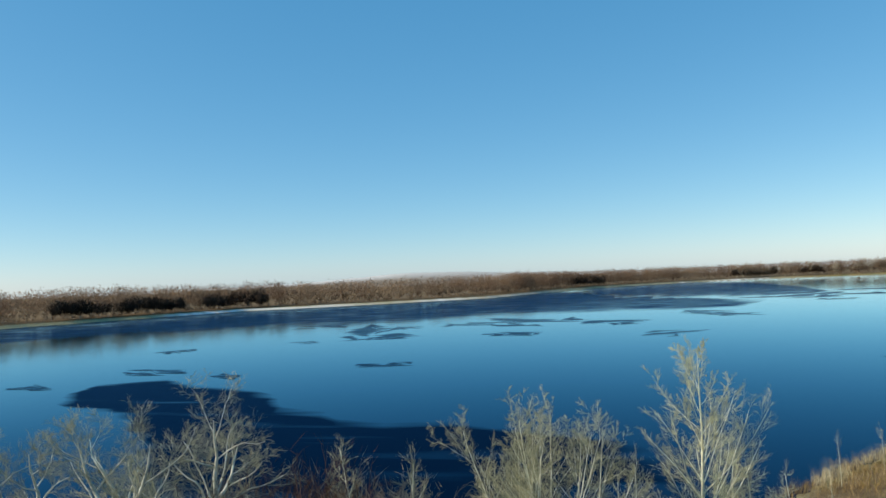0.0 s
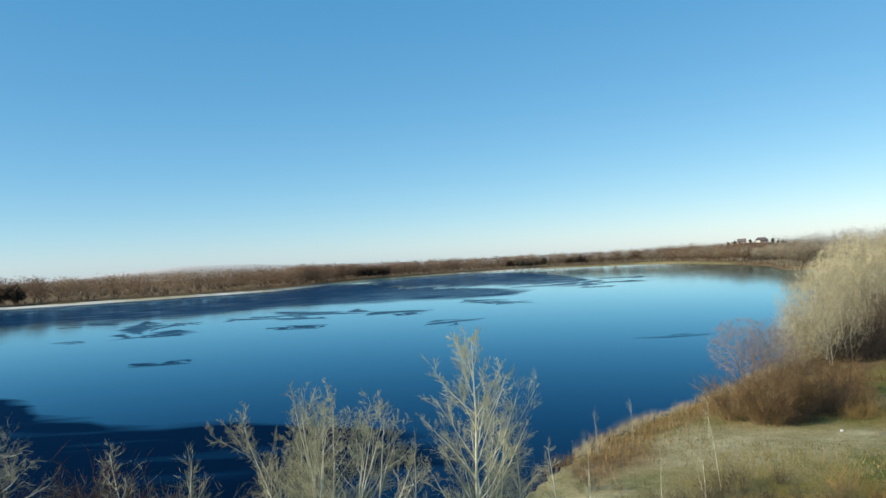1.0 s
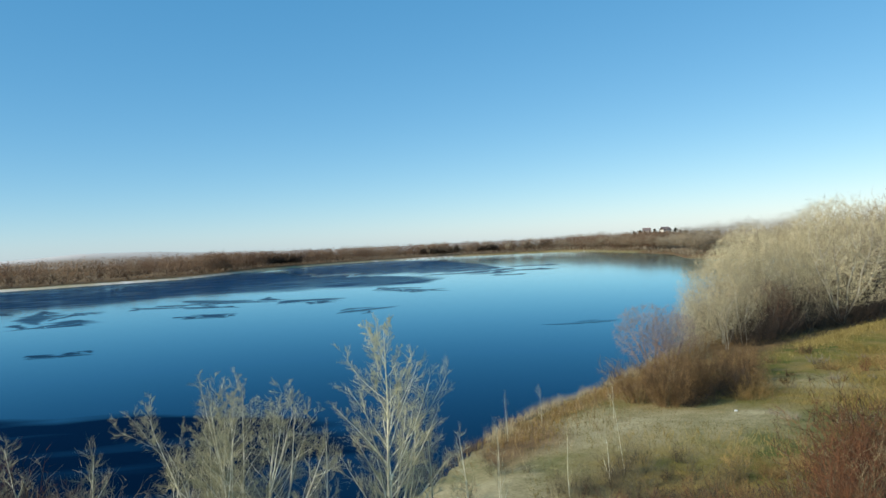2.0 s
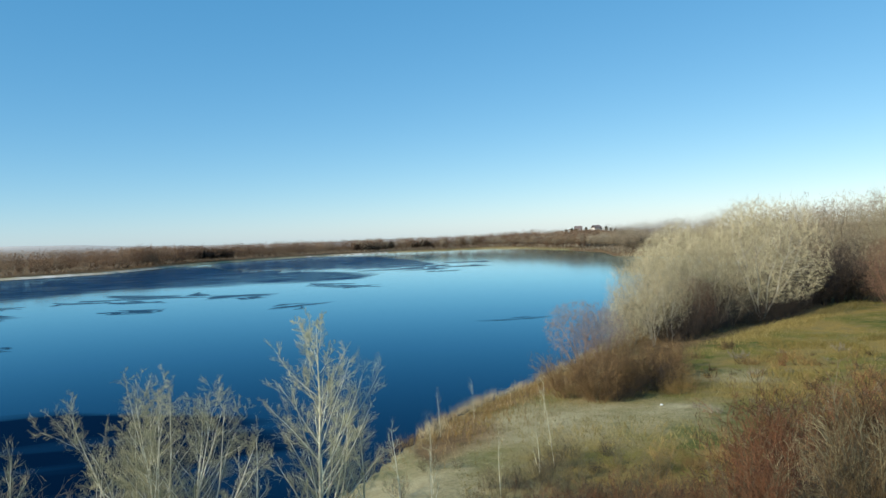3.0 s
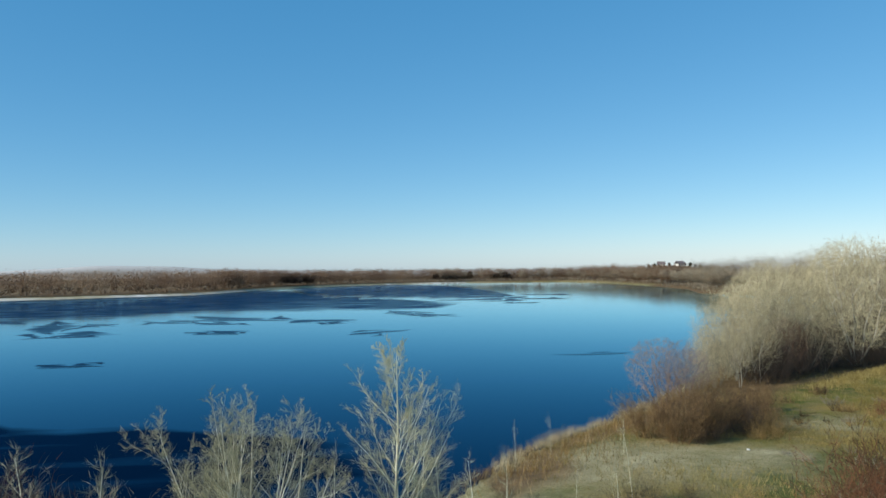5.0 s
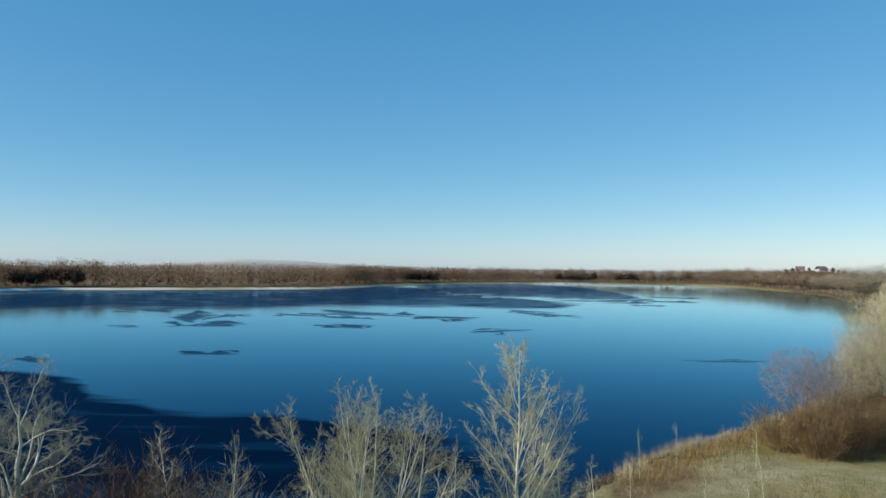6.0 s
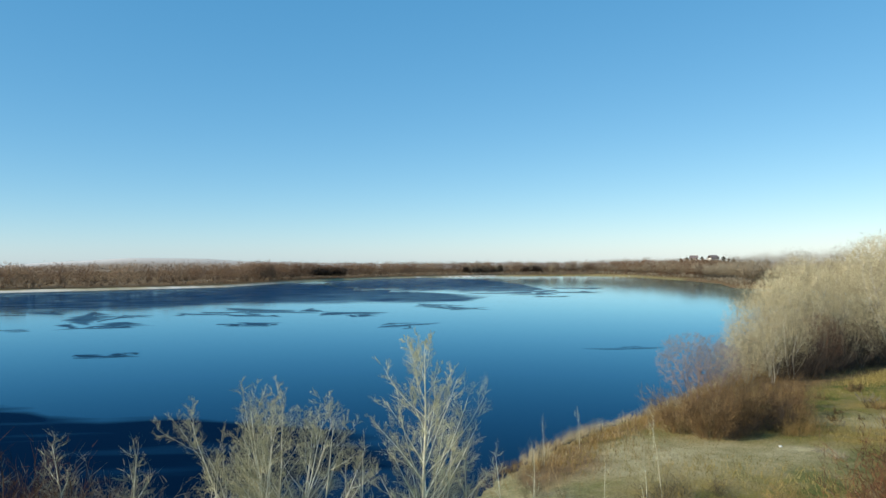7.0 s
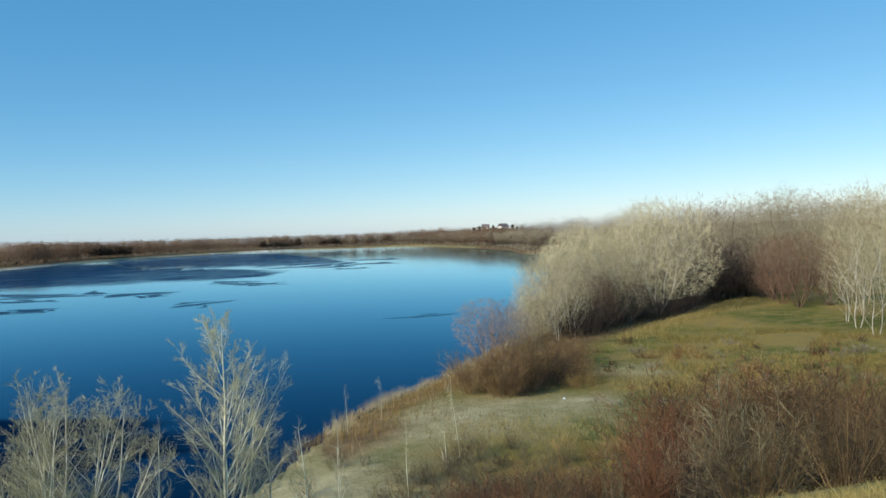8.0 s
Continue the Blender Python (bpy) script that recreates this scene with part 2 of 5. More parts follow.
def tubes(lines, radii, sides=3):
    """Open tapering tubes round many polylines."""
    n, m, _ = lines.shape
    d = unit(np.gradient(lines, axis=1))
    ref = np.where(np.abs(d[..., 2:3]) > 0.9, np.array([1.0, 0, 0]), np.array([0, 0, 1.0]))
    u = unit(np.cross(d, ref))
    v = np.cross(d, u)
    ang = np.arange(sides) * 2 * np.pi / sides
    ring = u[:, :, None] * np.cos(ang)[:, None] + v[:, :, None] * np.sin(ang)[:, None]
    verts = (lines[:, :, None] + ring * radii[:, :, None, None]).reshape(-1, 3)
    i, j, k = np.meshgrid(np.arange(n), np.arange(m - 1), np.arange(sides), indexing="ij")
    at = lambda jj, kk: (i * m + jj) * sides + kk % sides
    faces = np.stack([at(j, k), at(j, k + 1), at(j + 1, k + 1), at(j + 1, k)], -1).reshape(-1, 4)
    return verts, faces


def spikes(lines, radii):
    """The cheapest twig: one three-sided spike from a line's start to its end."""
    base, tip, rad = lines[:, 0], lines[:, -1], radii[:, 0]
    d = unit(tip - base)
    u = unit(np.cross(d, np.array([0.31, 0.23, 0.92]) + 0 * d))
    v = np.cross(d, u)
    corners = [base + (u * math.cos(a) + v * math.sin(a)) * rad[:, None] for a in (0, 2.094, 4.189)]
    k = np.arange(len(base))[:, None] * 4
    return np.stack([*corners, tip], 1).reshape(-1, 3), np.concatenate([k + [0, 1, 3], k + [1, 2, 3], k + [2, 0, 3]], 1).reshape(-1, 3)


def joined(pieces):
    verts, faces, off = [], [], 0
    for v, f in pieces:
        if f.shape[1] == 4:
            f = np.concatenate([f[:, [0, 1, 2]], f[:, [0, 2, 3]]])
        verts.append(v)
        faces.append(f + off)
        off += len(v)
    return np.concatenate(verts), np.concatenate(faces)


def bare_tree(rng, height, stems, spec, trunk_r, lean=0.08, spread=0.1, wiggle=0.05, sides=6, min_r=0.0022):
    """Stems and the branch levels of a leafless tree. spec: per level count, low, high, angle, steps, wiggle, lift, ratio, rfac, taper."""
    ang = rng.uniform(0, 6.28) + 2.4 * np.arange(stems) + rng.normal(0, 0.25, stems)
    out = np.stack([np.cos(ang), np.sin(ang), np.zeros(stems)], -1)
    base = out * spread * rng.uniform(0.2, 1, (stems, 1))
    base[:, 2] = -0.3
    way = np.array([0, 0, 1.0]) + out * lean * 1.35 * np.sqrt((np.arange(stems) + 0.4) / stems)[:, None]
    ln = height * rng.uniform(0.88, 1.0, stems)
    ln[0] = height
    lines = grow(rng, base, way, ln, 12, wiggle, 0.02)
    radii = trunk_r * rng.uniform(0.75, 1, (stems, 1)) * np.linspace(1, 0.05, 12)[None] ** 0.9
    levels = [(lines.copy(), radii)]
    for count, low, high, angle, steps, wig, lift, ratio, rfac, taper in spec:
        lines, ln, radii = sprout(rng, lines, ln, radii, count, low, high, angle, 8, steps, wig, lift, ratio, rfac, taper)
        radii = np.maximum(radii, min_r * np.linspace(1, 0.5, steps)[None])
        levels.append((lines.copy(), radii))
    # bring the highest twig to the tree's height and the crown over its foot
    high = max(l[..., 2].max() for l, _ in levels)
    top = levels[-1][0].reshape(-1, 3)
    drift = np.median(top[top[:, 2] > 0.6 * high, :2], 0)
    for l, _ in levels:
        l[..., 2] *= np.where(l[..., 2] > 0, height / high, 1)
        l[..., :2] -= drift * np.clip(l[..., 2:3] / height, 0, 1)
    return levels


def colonize(rng, goals, places, parents, step, reach, kill, lift, rounds=140):
    """Branches that grow towards free places in the crown: node places and the parent of each."""
    places, parents = [np.array(p, float) for p in places], list(parents)
    nearest, best = np.zeros(len(goals), int), np.full(len(goals), 1e9)
    fresh, alive, sons = 0, np.ones(len(goals), bool), {}
    for k, n in enumerate(parents):
        sons.setdefault(n, []).append(k)
    for _ in range(rounds):
        added = np.array(places[fresh:])
        d = np.linalg.norm(goals[:, None] - added[None], axis=2)
        k = d.argmin(1)
        closer = d[np.arange(len(goals)), k] < best
        nearest[closer], best[closer] = k[closer] + fresh, d[np.arange(len(goals)), k][closer]
        alive &= best > kill
        fresh = len(places)
        pull = alive & (best < reach)
        if not pull.any():
            break
        total = {}
        for g, n in zip(goals[pull], nearest[pull]):
            total.setdefault(n, []).append(g - places[n])
        for n, ways in total.items():
            w = unit(unit(unit(np.array(ways)).sum(0)) + rng.normal(0, 0.12, 3) + np.array([0, 0, lift]))
            if parents[n] >= 0:
                w = unit(w + 0.55 * unit(places[n] - places[parents[n]]))
            if lift > 0.25:
                w[2] = max(w[2], 0.3)
            p = places[n] + unit(w) * step
            if n in sons and (len(sons[n]) > 2 or min(np.linalg.norm(p - places[k]) for k in sons[n]) < step * 0.5):
                alive[pull & (nearest == n) & (rng.uniform(0, 1, len(goals)) < 0.5)] = False
                continue
            sons.setdefault(n, []).append(len(places))
            places.append(p)
            parents.append(n)
        if len(places) > 9000:
            break
        if len(places) == fresh:
            fresh -= 1
    return np.array(places), np.array(parents)


def tree_thing(name, place, label, category, meshes, group="", turn=0.0, size=1.0):
    t = thing(name, place, label, category, group, turn, size)
    for part_name, me in meshes:
        part(part_name, me, t)
    return t


# ---- the plan: shoreline, bluff and flood plain ----
SHORE = np.array([(-1500, -900), (-700, -250), (-420, 60), (-246, 274), (-196, 380), (-138, 410), (-75, 455), (-55, 520),
                  (-30, 598), (20, 665), (65, 712), (133, 750), (215, 735), (232, 672), (222, 540), (204, 440), (178, 372),
                  (198, 340), (200, 300), (150, 222), (98, 158), (68, 122), (46, 93), (30, 72), (23, 65), (19, 61.5), (13, 54.7), (8.3, 48), (5.5, 43),
                  (2, 38), (-8, 35), (-25, 33), (-50, 30), (-100, 5), (-250, -150), (-1000, -1000)], float)
FAR_SIDE = 14        # edges of SHORE before this one belong to the far bank


def shore_distance(x, y):
    """Metres from the waterline, positive on land; and whether the far bank is the nearer one."""
    p = np.stack([x, y], -1).reshape(-1, 2)
    best, edge, inside = np.full(len(p), 1e9), np.zeros(len(p), int), np.zeros(len(p), bool)
    for k, (a, b) in enumerate(zip(SHORE, np.roll(SHORE, -1, 0))):
        ab = b - a
        t = np.clip(((p - a) @ ab) / (ab @ ab), 0, 1)
        d = np.linalg.norm(p - a - t[:, None] * ab, axis=1)
        near = d < best
        best, edge = np.where(near, d, best), np.where(near, k, edge)
        cross = (a[1] > p[:, 1]) != (b[1] > p[:, 1])
        xs = a[0] + (p[:, 1] - a[1]) * ab[0] / (ab[1] if abs(ab[1]) > 1e-9 else 1e-9)
        inside ^= cross & (p[:, 0] < xs)
    return np.where(inside, -best, best).reshape(np.shape(x)), (edge < FAR_SIDE).reshape(np.shape(x))


def waves(x, y, scale, seed=0.0):
    """Cheap smooth unevenness between about -1 and 1."""
    x, y = x / scale + seed * 3.1, y / scale - seed * 1.7
    return (np.sin(x * 1.1 + 1.3 * np.sin(y * 0.7)) + np.sin(y * 1.3 + 1.1 * np.sin(x * 0.9)) + np.sin((x + y) * 0.8 + 2 * np.sin((x - y) * 0.37))) / 3


def smooth(v):
    v = np.clip(v, 0, 1)
    return v * v * (3 - 2 * v)


def heights(x, y):
    x, y = np.asarray(x, float), np.asarray(y, float)
    d, far = shore_distance(x, y)
    r = np.hypot(x, y)
    flood = np.where(far, 1.0 * smooth(d / 5) + 0.4 * smooth((d - 5) / 20), 0.9 * smooth(d / 6) + 1.1 * smooth((d - 8) / 40))
    flood = flood + smooth(d / 8) * 0.12 * waves(x, y, 4.0)
    q = 0.09 * x + 0.996 * y - 2.6 - 1.9 * smooth((x - 2.8) / 2.0) + 0.3 * waves(x, y, 5.0)
    bluff = 11.25 - 0.43 * np.maximum(q, 0) ** 1.0 + 0.15 * waves(x, y, 2.5, 1.0) * smooth((r - 2) / 4)
    bluff = bluff - 0.02 * np.where(q < 0, r, np.minimum(r, 9))
    land = np.maximum(flood, bluff) + 0.25 * np.exp(-((flood - bluff) ** 2) / 0.8)
    # low knoll with the hamlet, and the faint hills at the horizon
    land = land + 13.0 * np.exp(-(((x - 335) / 60) ** 2 + ((y - 755) / 60) ** 2))
    az = np.degrees(np.arctan2(-x, y))
    hills = 25 * np.exp(-(((az - 14) / 8) ** 2)) + 8 + 1.2 * np.sin(az * 0.5) + 0.8 * np.sin(az * 1.3)
    land = land + smooth((r - 1500) / 1400) * hills
    return np.where(d < 0, np.maximum(-2.5, 0.25 * d), land)


def stand(x, y, sink=0.05):
    return (x, y, float(heights(np.array([x]), np.array([y]))[0]) - sink)


def build_ground():
    az = np.radians(np.r_[np.arange(-62, 62, 0.45), np.arange(62, 298, 4.0)])
    rings = np.r_[np.geomspace(0.6, 150, 150), np.linspace(153, 800, 150), np.geomspace(830, 4700, 34)]
    a, r = np.meshgrid(az, rings)
    x, y = -np.sin(a) * r, np.cos(a) * r
    z = heights(x, y)
    n, m = x.shape
    verts = np.stack([x, y, z], -1).reshape(-1, 3)
    i, j = np.meshgrid(np.arange(n - 1), np.arange(m), indexing="ij")
    faces = np.stack([i * m + j, (i + 1) * m + j, (i + 1) * m + (j + 1) % m, i * m + (j + 1) % m], -1).reshape(-1, 4)
    d, far = shore_distance(x, y)
    beach = np.where(far | (y > 240), smooth((13 - d) / 6) * smooth(0.75 + 0.9 * waves(x, y, 60.0)), 0)
    flat = smooth(1.3 - np.hypot((x - 17) / 13, (y - 46) / 9)) * smooth(0.9 + 0.8 * waves(x, y, 6.0, 2.0))
    flat = np.maximum(flat, smooth(1.2 - np.hypot((x - 6) / 9, (y - 37) / 9)))
    track = smooth(1.25 - np.hypot((x - 26.5) / 5.0, (y - 47.5) / 2.2) + 0.15 * waves(x, y, 1.5))
    track = np.maximum(track, 0.8 * smooth(1.2 - np.hypot((x - 37) / 6, (y - 56) / 3.0) + 0.3 * waves(x, y, 2.0)))
    right_edge = np.interp(np.hypot(x, y), [60, 80, 110, 160], [-27, -31, -40, -43])
    az_deg = np.degrees(np.arctan2(-x, y))
    litter = np.where(far, smooth((d - 1) / 3) * (1 - 0.85 * beach), smooth((right_edge - az_deg + 26 - 26) / -3) * smooth((r - 70) / 12))
    q = 0.09 * x + 0.996 * y - 4.8
    litter = np.maximum(litter, smooth((q - 2) / 3) * smooth((34 - r) / 6) * 0.7)
    litter = np.maximum(litter, smooth((5.6 - d + 2 * waves(x, y, 3.0, 5.0)) / 3) * (~far) * (x > 9) * (y < 90) * smooth((d - 0.2) / 1.0))
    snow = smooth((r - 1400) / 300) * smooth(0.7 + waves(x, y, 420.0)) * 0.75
    rim = np.interp(az_deg, [-13, -9, 4, 6, 11, 13, 17, 19, 30.5, 33], [0, 0.15, 0.15, 0.4, 0.4, 0.9, 0.5, 1, 1, 0])
    snow = np.maximum(snow, np.where(far, smooth((6.5 - d) / 1.5) * (d > -1) * rim * smooth(1.1 + waves(x, y, 45.0, 1.0)), 0))
    snow = np.maximum(snow, np.where(far & (az_deg < -3.5) & (az_deg > -9.5), smooth((5.5 - d) / 1.5) * (d > -1) * smooth(0.9 + waves(x, y, 18.0, 2.0)), 0))
    sand = np.clip(np.maximum(np.maximum(beach, flat), track), 0, 1)
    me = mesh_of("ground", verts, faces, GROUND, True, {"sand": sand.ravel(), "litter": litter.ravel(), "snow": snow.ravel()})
    ob = tagged(new("ground", me), "grassy bluff, flood plain and low banks round a river", "ground", kind="structure")
    cap = new("ground_cap", mesh_of("ground_cap", np.r_[[[0, 0, float(heights(np.zeros(1), np.zeros(1))[0])]], verts[:m]],
              np.stack([np.zeros(m, int), 1 + np.arange(m), 1 + (np.arange(m) + 1) % m], -1), GROUND, True))
    cap.parent = ob
    return ob


build_ground()

span = np.linspace(-4600, 4600, 47)
wx, wy = np.meshgrid(span, span)
wi, wj = np.meshgrid(np.arange(46), np.arange(46), indexing="ij")
river = new("water", mesh_of("water", np.stack([wx, wy, 0 * wx], -1), np.stack([wi * 47 + wj, wi * 47 + wj + 1, (wi + 1) * 47 + wj + 1, (wi + 1) * 47 + wj], -1).reshape(-1, 4), WATER_MAT))
tagged(river, "calm dark blue river reflecting the clear sky", "water", kind="structure")


def ruffle(cx, cy, half_long, half_wide, turn, seed, lift=0.02, strong=1.0):
    """A feathered streak of wind-ruffled water: pointed ends, a ragged rim, a few side fingers."""
    rng = np.random.default_rng(seed)
    n = 72
    u = np.linspace(-1, 1, n)
    across = np.array([-1.0, -0.7, -0.3, 0.0, 0.3, 0.7, 1.0])
    verts, faces, rim = [], [], []
    for finger in range(3):
        size = 1.0 if finger == 0 else rng.uniform(0.35, 0.6)
        shift = 0.0 if finger == 0 else rng.uniform(-0.5, 0.5)
        side = 0.0 if finger == 0 else rng.choice([-1, 1]) * rng.uniform(0.5, 0.9)
        slant = rng.uniform(-0.35, 0.35)
        peak = rng.uniform(-0.4, 0.4)
        body = np.clip(np.minimum((u + 1) / (peak + 1), (1 - u) / (1 - peak)), 0, 1) ** 0.9
        low = body * (1 + sum(0.35 / k * np.sin(k * 2.2 * u + rng.uniform(0, 6.3)) for k in (1, 2, 4, 7)))
        top = body * (1 + sum(0.45 / k * np.sin(k * 2.6 * u + rng.uniform(0, 6.3)) for k in (1, 3, 5, 9)))
        bend = 0.3 * np.sin(2.1 * u + rng.uniform(0, 6.3))
        lx = (u * size + shift) * half_long
        first = finger * n * 7
        for q in across:
            ly = (side + slant * u + bend + q * np.where(q < 0, low, top) * size * 0.8) * half_wide
            verts.append(np.stack([lx, ly, np.full(n, 0.0004 * finger)], -1))
            rim.append((1 - abs(q)) * 0.9 * np.minimum(1, body * 3))
        i, j = np.meshgrid(np.arange(6), np.arange(n - 1), indexing="ij")
        faces.append(first + np.stack([i * n + j, i * n + j + 1, (i + 1) * n + j + 1, (i + 1) * n + j], -1).reshape(-1, 4))
    v = np.concatenate(verts)
    c, s = math.cos(radians(turn)), math.sin(radians(turn))
    v = np.stack([cx + v[:, 0] * c - v[:, 1] * s, cy + v[:, 0] * s + v[:, 1] * c, v[:, 2]], -1)
    ob = new("water_ripples", mesh_of("water_ripples", v, np.concatenate(faces), STREAKED, True, {"rim": np.minimum(np.concatenate(rim), 0.5) * strong}))
    ob.location = (0, 0, lift)
    return tagged(ob, "dark wind-ruffled streak on calm blue water", "water", "ripple streaks", "structure")


def streak_between(a, b, wide, seed, strong=1.0):
    a, b = np.array(a, float), np.array(b, float)
    c, v = (a + b) / 2, b - a
    ruffle(c[0], c[1], float(np.hypot(*v)) * 0.64, wide * 1.05, math.degrees(math.atan2(v[1], v[0])), seed, 0.006 + 0.0015 * seed, strong)


streak_between((-60, 167), (-53, 184), 8.0, 1)
streak_between((-76, 222), (-58, 183), 8.2, 2)
streak_between((-60, 205), (-53, 205), 4.8, 3)
streak_between((-47, 219), (-38, 206), 5.0, 4)
streak_between((-39, 237), (-14, 212), 11.1, 5)
streak_between((-33, 208), (-22, 197), 4.5, 6)
streak_between((-27, 176), (-19, 172), 4.1, 7)
streak_between((-10, 202), (3, 211), 10.5, 8)
streak_between((4, 162), (15, 171), 4.5, 9)
streak_between((-40, 120), (-34, 115), 4.0, 10)
streak_between((-73, 165), (-66, 165), 3.3, 11)
streak_between((-93, 149), (-90, 150), 2.9, 12)
streak_between((-94, 227), (-80, 217), 7.3, 13)
streak_between((34, 117), (44, 116), 2.2, 14, 0.5)
streak_between((68, 302), (72, 290), 6.3, 15)
streak_between((104, 393), (108, 372), 10.7, 16)
streak_between((24, 220), (35, 227), 4.7, 17)
streak_between((-83, 95), (-82, 98), 4.6, 20)
streak_between((-95, 150), (-89, 149), 3.9, 21)
streak_between((-59, 106), (-56, 108), 3.1, 22)
streak_between((-28, 179), (-20, 170), 5.0, 23)
streak_between((50, 328), (84, 359), 21.4, 24)
streak_between((17, 249), (33, 220), 5.7, 25)
streak_between((-84, 96), (-81, 98), 2.4, 27)
streak_between((-79, 117), (-68, 112), 3.0, 28)



def ruffled_band(near, far, seed, lift=0.002, open_far=True, inner=0.33):
    """A broad ruffled stretch between two lines drawn across the water."""
    rng = np.random.default_rng(seed)
    n, rows = 240, 9
    across = np.array([0, 0.015, 0.04, 0.12, 0.4, 0.7, 0.88, 0.96, 1.0])

    def resample(line):
        line = np.array(line, float)
        s = np.r_[0, np.cumsum(np.linalg.norm(np.diff(line, axis=0), axis=1))]
        u = np.linspace(0, s[-1], n)
        return np.stack([np.interp(u, s, line[:, 0]), np.interp(u, s, line[:, 1])], -1)

    a, b = resample(near), resample(far)
    k = np.arange(n)
    jit = sum(0.012 / q * np.sin(k * 0.11 * q + rng.uniform(0, 6.3)) for q in (1, 2, 3, 5)) * 3
    v = across[:, None, None]
    a = a + (b - a) * jit[:, None]
    p = a[None] * (1 - v) + b[None] * v
    verts = np.concatenate([p, np.zeros((rows, n, 1))], -1).reshape(-1, 3)
    i, j = np.meshgrid(np.arange(rows - 1), np.arange(n - 1), indexing="ij")
    faces = np.stack([i * n + j, i * n + j + 1, (i + 1) * n + j + 1, (i + 1) * n + j], -1).reshape(-1, 4)
    rv = np.minimum(1, across / 0.12)
    if not open_far:
        rv = np.minimum(rv, (1 - across) / 0.12)
    rh = np.minimum(1, np.minimum(k, n - 1 - k) / 12)
    rim = 0.05 + inner * np.minimum(rv[:, None], rh[None])
    ob = new("water_ripples", mesh_of("water_ripples", verts, faces, RUFFLED, True, {"rim": rim.ravel()}))
    ob.location = (0, 0, lift)
    return tagged(ob, "broad dark wind-ruffled stretch of the river", "water", "ripple streaks", "structure")


ruffled_band([(-420, 60), (-240, 130), (-180, 178), (-129, 206), (-113, 219), (-90, 217), (-74, 234), (-51, 239), (-28, 248), (-5, 251), (14, 249), (34, 264), (49, 302)],
             [(-440, 90), (-262, 290), (-210, 395), (-145, 428), (-88, 470), (-68, 530), (-40, 560), (-12, 470), (6, 405), (20, 366), (34, 340), (42, 320), (50, 308)], 5, 0.002, False, 0.38)
ruffled_band([(-14, 430), (0, 385), (19, 362), (40, 347), (62, 342), (82, 355)], [(-42, 612), (8, 684), (54, 724), (92, 640), (94, 470), (86, 366)], 7, 0.0035, False, 0.34)
ruffled_band([(-66, 82), (-58, 78), (-48, 70), (-37, 54), (-28, 43), (-8, 44), (4, 52)],
             [(-71, 90), (-73, 99), (-65, 104), (-56, 97), (-50, 95), (-41, 88), (-36, 79), (-30, 76), (-27, 72), (-22, 70), (-16, 71), (-12, 68), (0, 62)], 6, 0.003, False, 0.5)


# ---- near trees on the slope ----
def near_tree(name, x, y, top, stems, trunk_r, seed, bark_mat, twig_mat, label, category="tree", lean=0.1, spread=0.3,
              wiggle=0.05, spec=None, leaves=0, turn=0.0, twig_r=0.0027):
    rng = np.random.default_rng(seed)
    place = stand(x, y)
    h = top - place[2]
    levels = bare_tree(rng, h, stems, spec, trunk_r, lean, spread, wiggle, min_r=twig_r)
    t = thing(name, place, label, category, turn=turn)
    trunks = [part("trunk", mesh_of("trunk", *tubes(line[None], rad[None], 7), bark_mat, True), t) for line, rad in zip(*levels[0])]
    for n, (line, rad) in enumerate(zip(*levels[1])):
        part("limb", mesh_of("limb", *tubes(line[None], rad[None], 5), bark_mat, True), trunks[n // spec[0][0]])
    part("crown", mesh_of("crown", *joined([tubes(*one) for one in levels[2:-1]] + [spikes(*levels[-1])]), twig_mat), t, "fine leafless twigs")
    if leaves:
        tips = levels[-1][0][:, -1]
        pick = tips[rng.integers(0, len(tips), leaves)] + rng.normal(0, 0.03, (leaves, 3))
        u, w = unit(rng.normal(0, 1, (leaves, 3))) * 0.035, unit(rng.normal(0, 1, (leaves, 3))) * 0.025
        verts = np.stack([pick - u, pick + w, pick + u, pick - w], 1).reshape(-1, 3)
        part("foliage", mesh_of("foliage", verts, np.arange(4 * leaves).reshape(-1, 4), DRY_LEAF), t, "last yellow-brown leaves")
    return t


#           count low high angle steps wiggle lift ratio rfac
CROOKED = [(9, 0.3, 1.0, 46, 9, 0.20, 0.06, 0.50, 0.5, 0.5), (8, 0.15, 1.0, 40, 7, 0.17, 0.05, 0.58, 0.5, 0.5),
           (7, 0.1, 1.0, 36, 4, 0.15, 0.04, 0.62, 0.5, 0.4), (6, 0.1, 1.0, 36, 3, 0.13, 0.03, 0.75, 0.7, 0.3)]



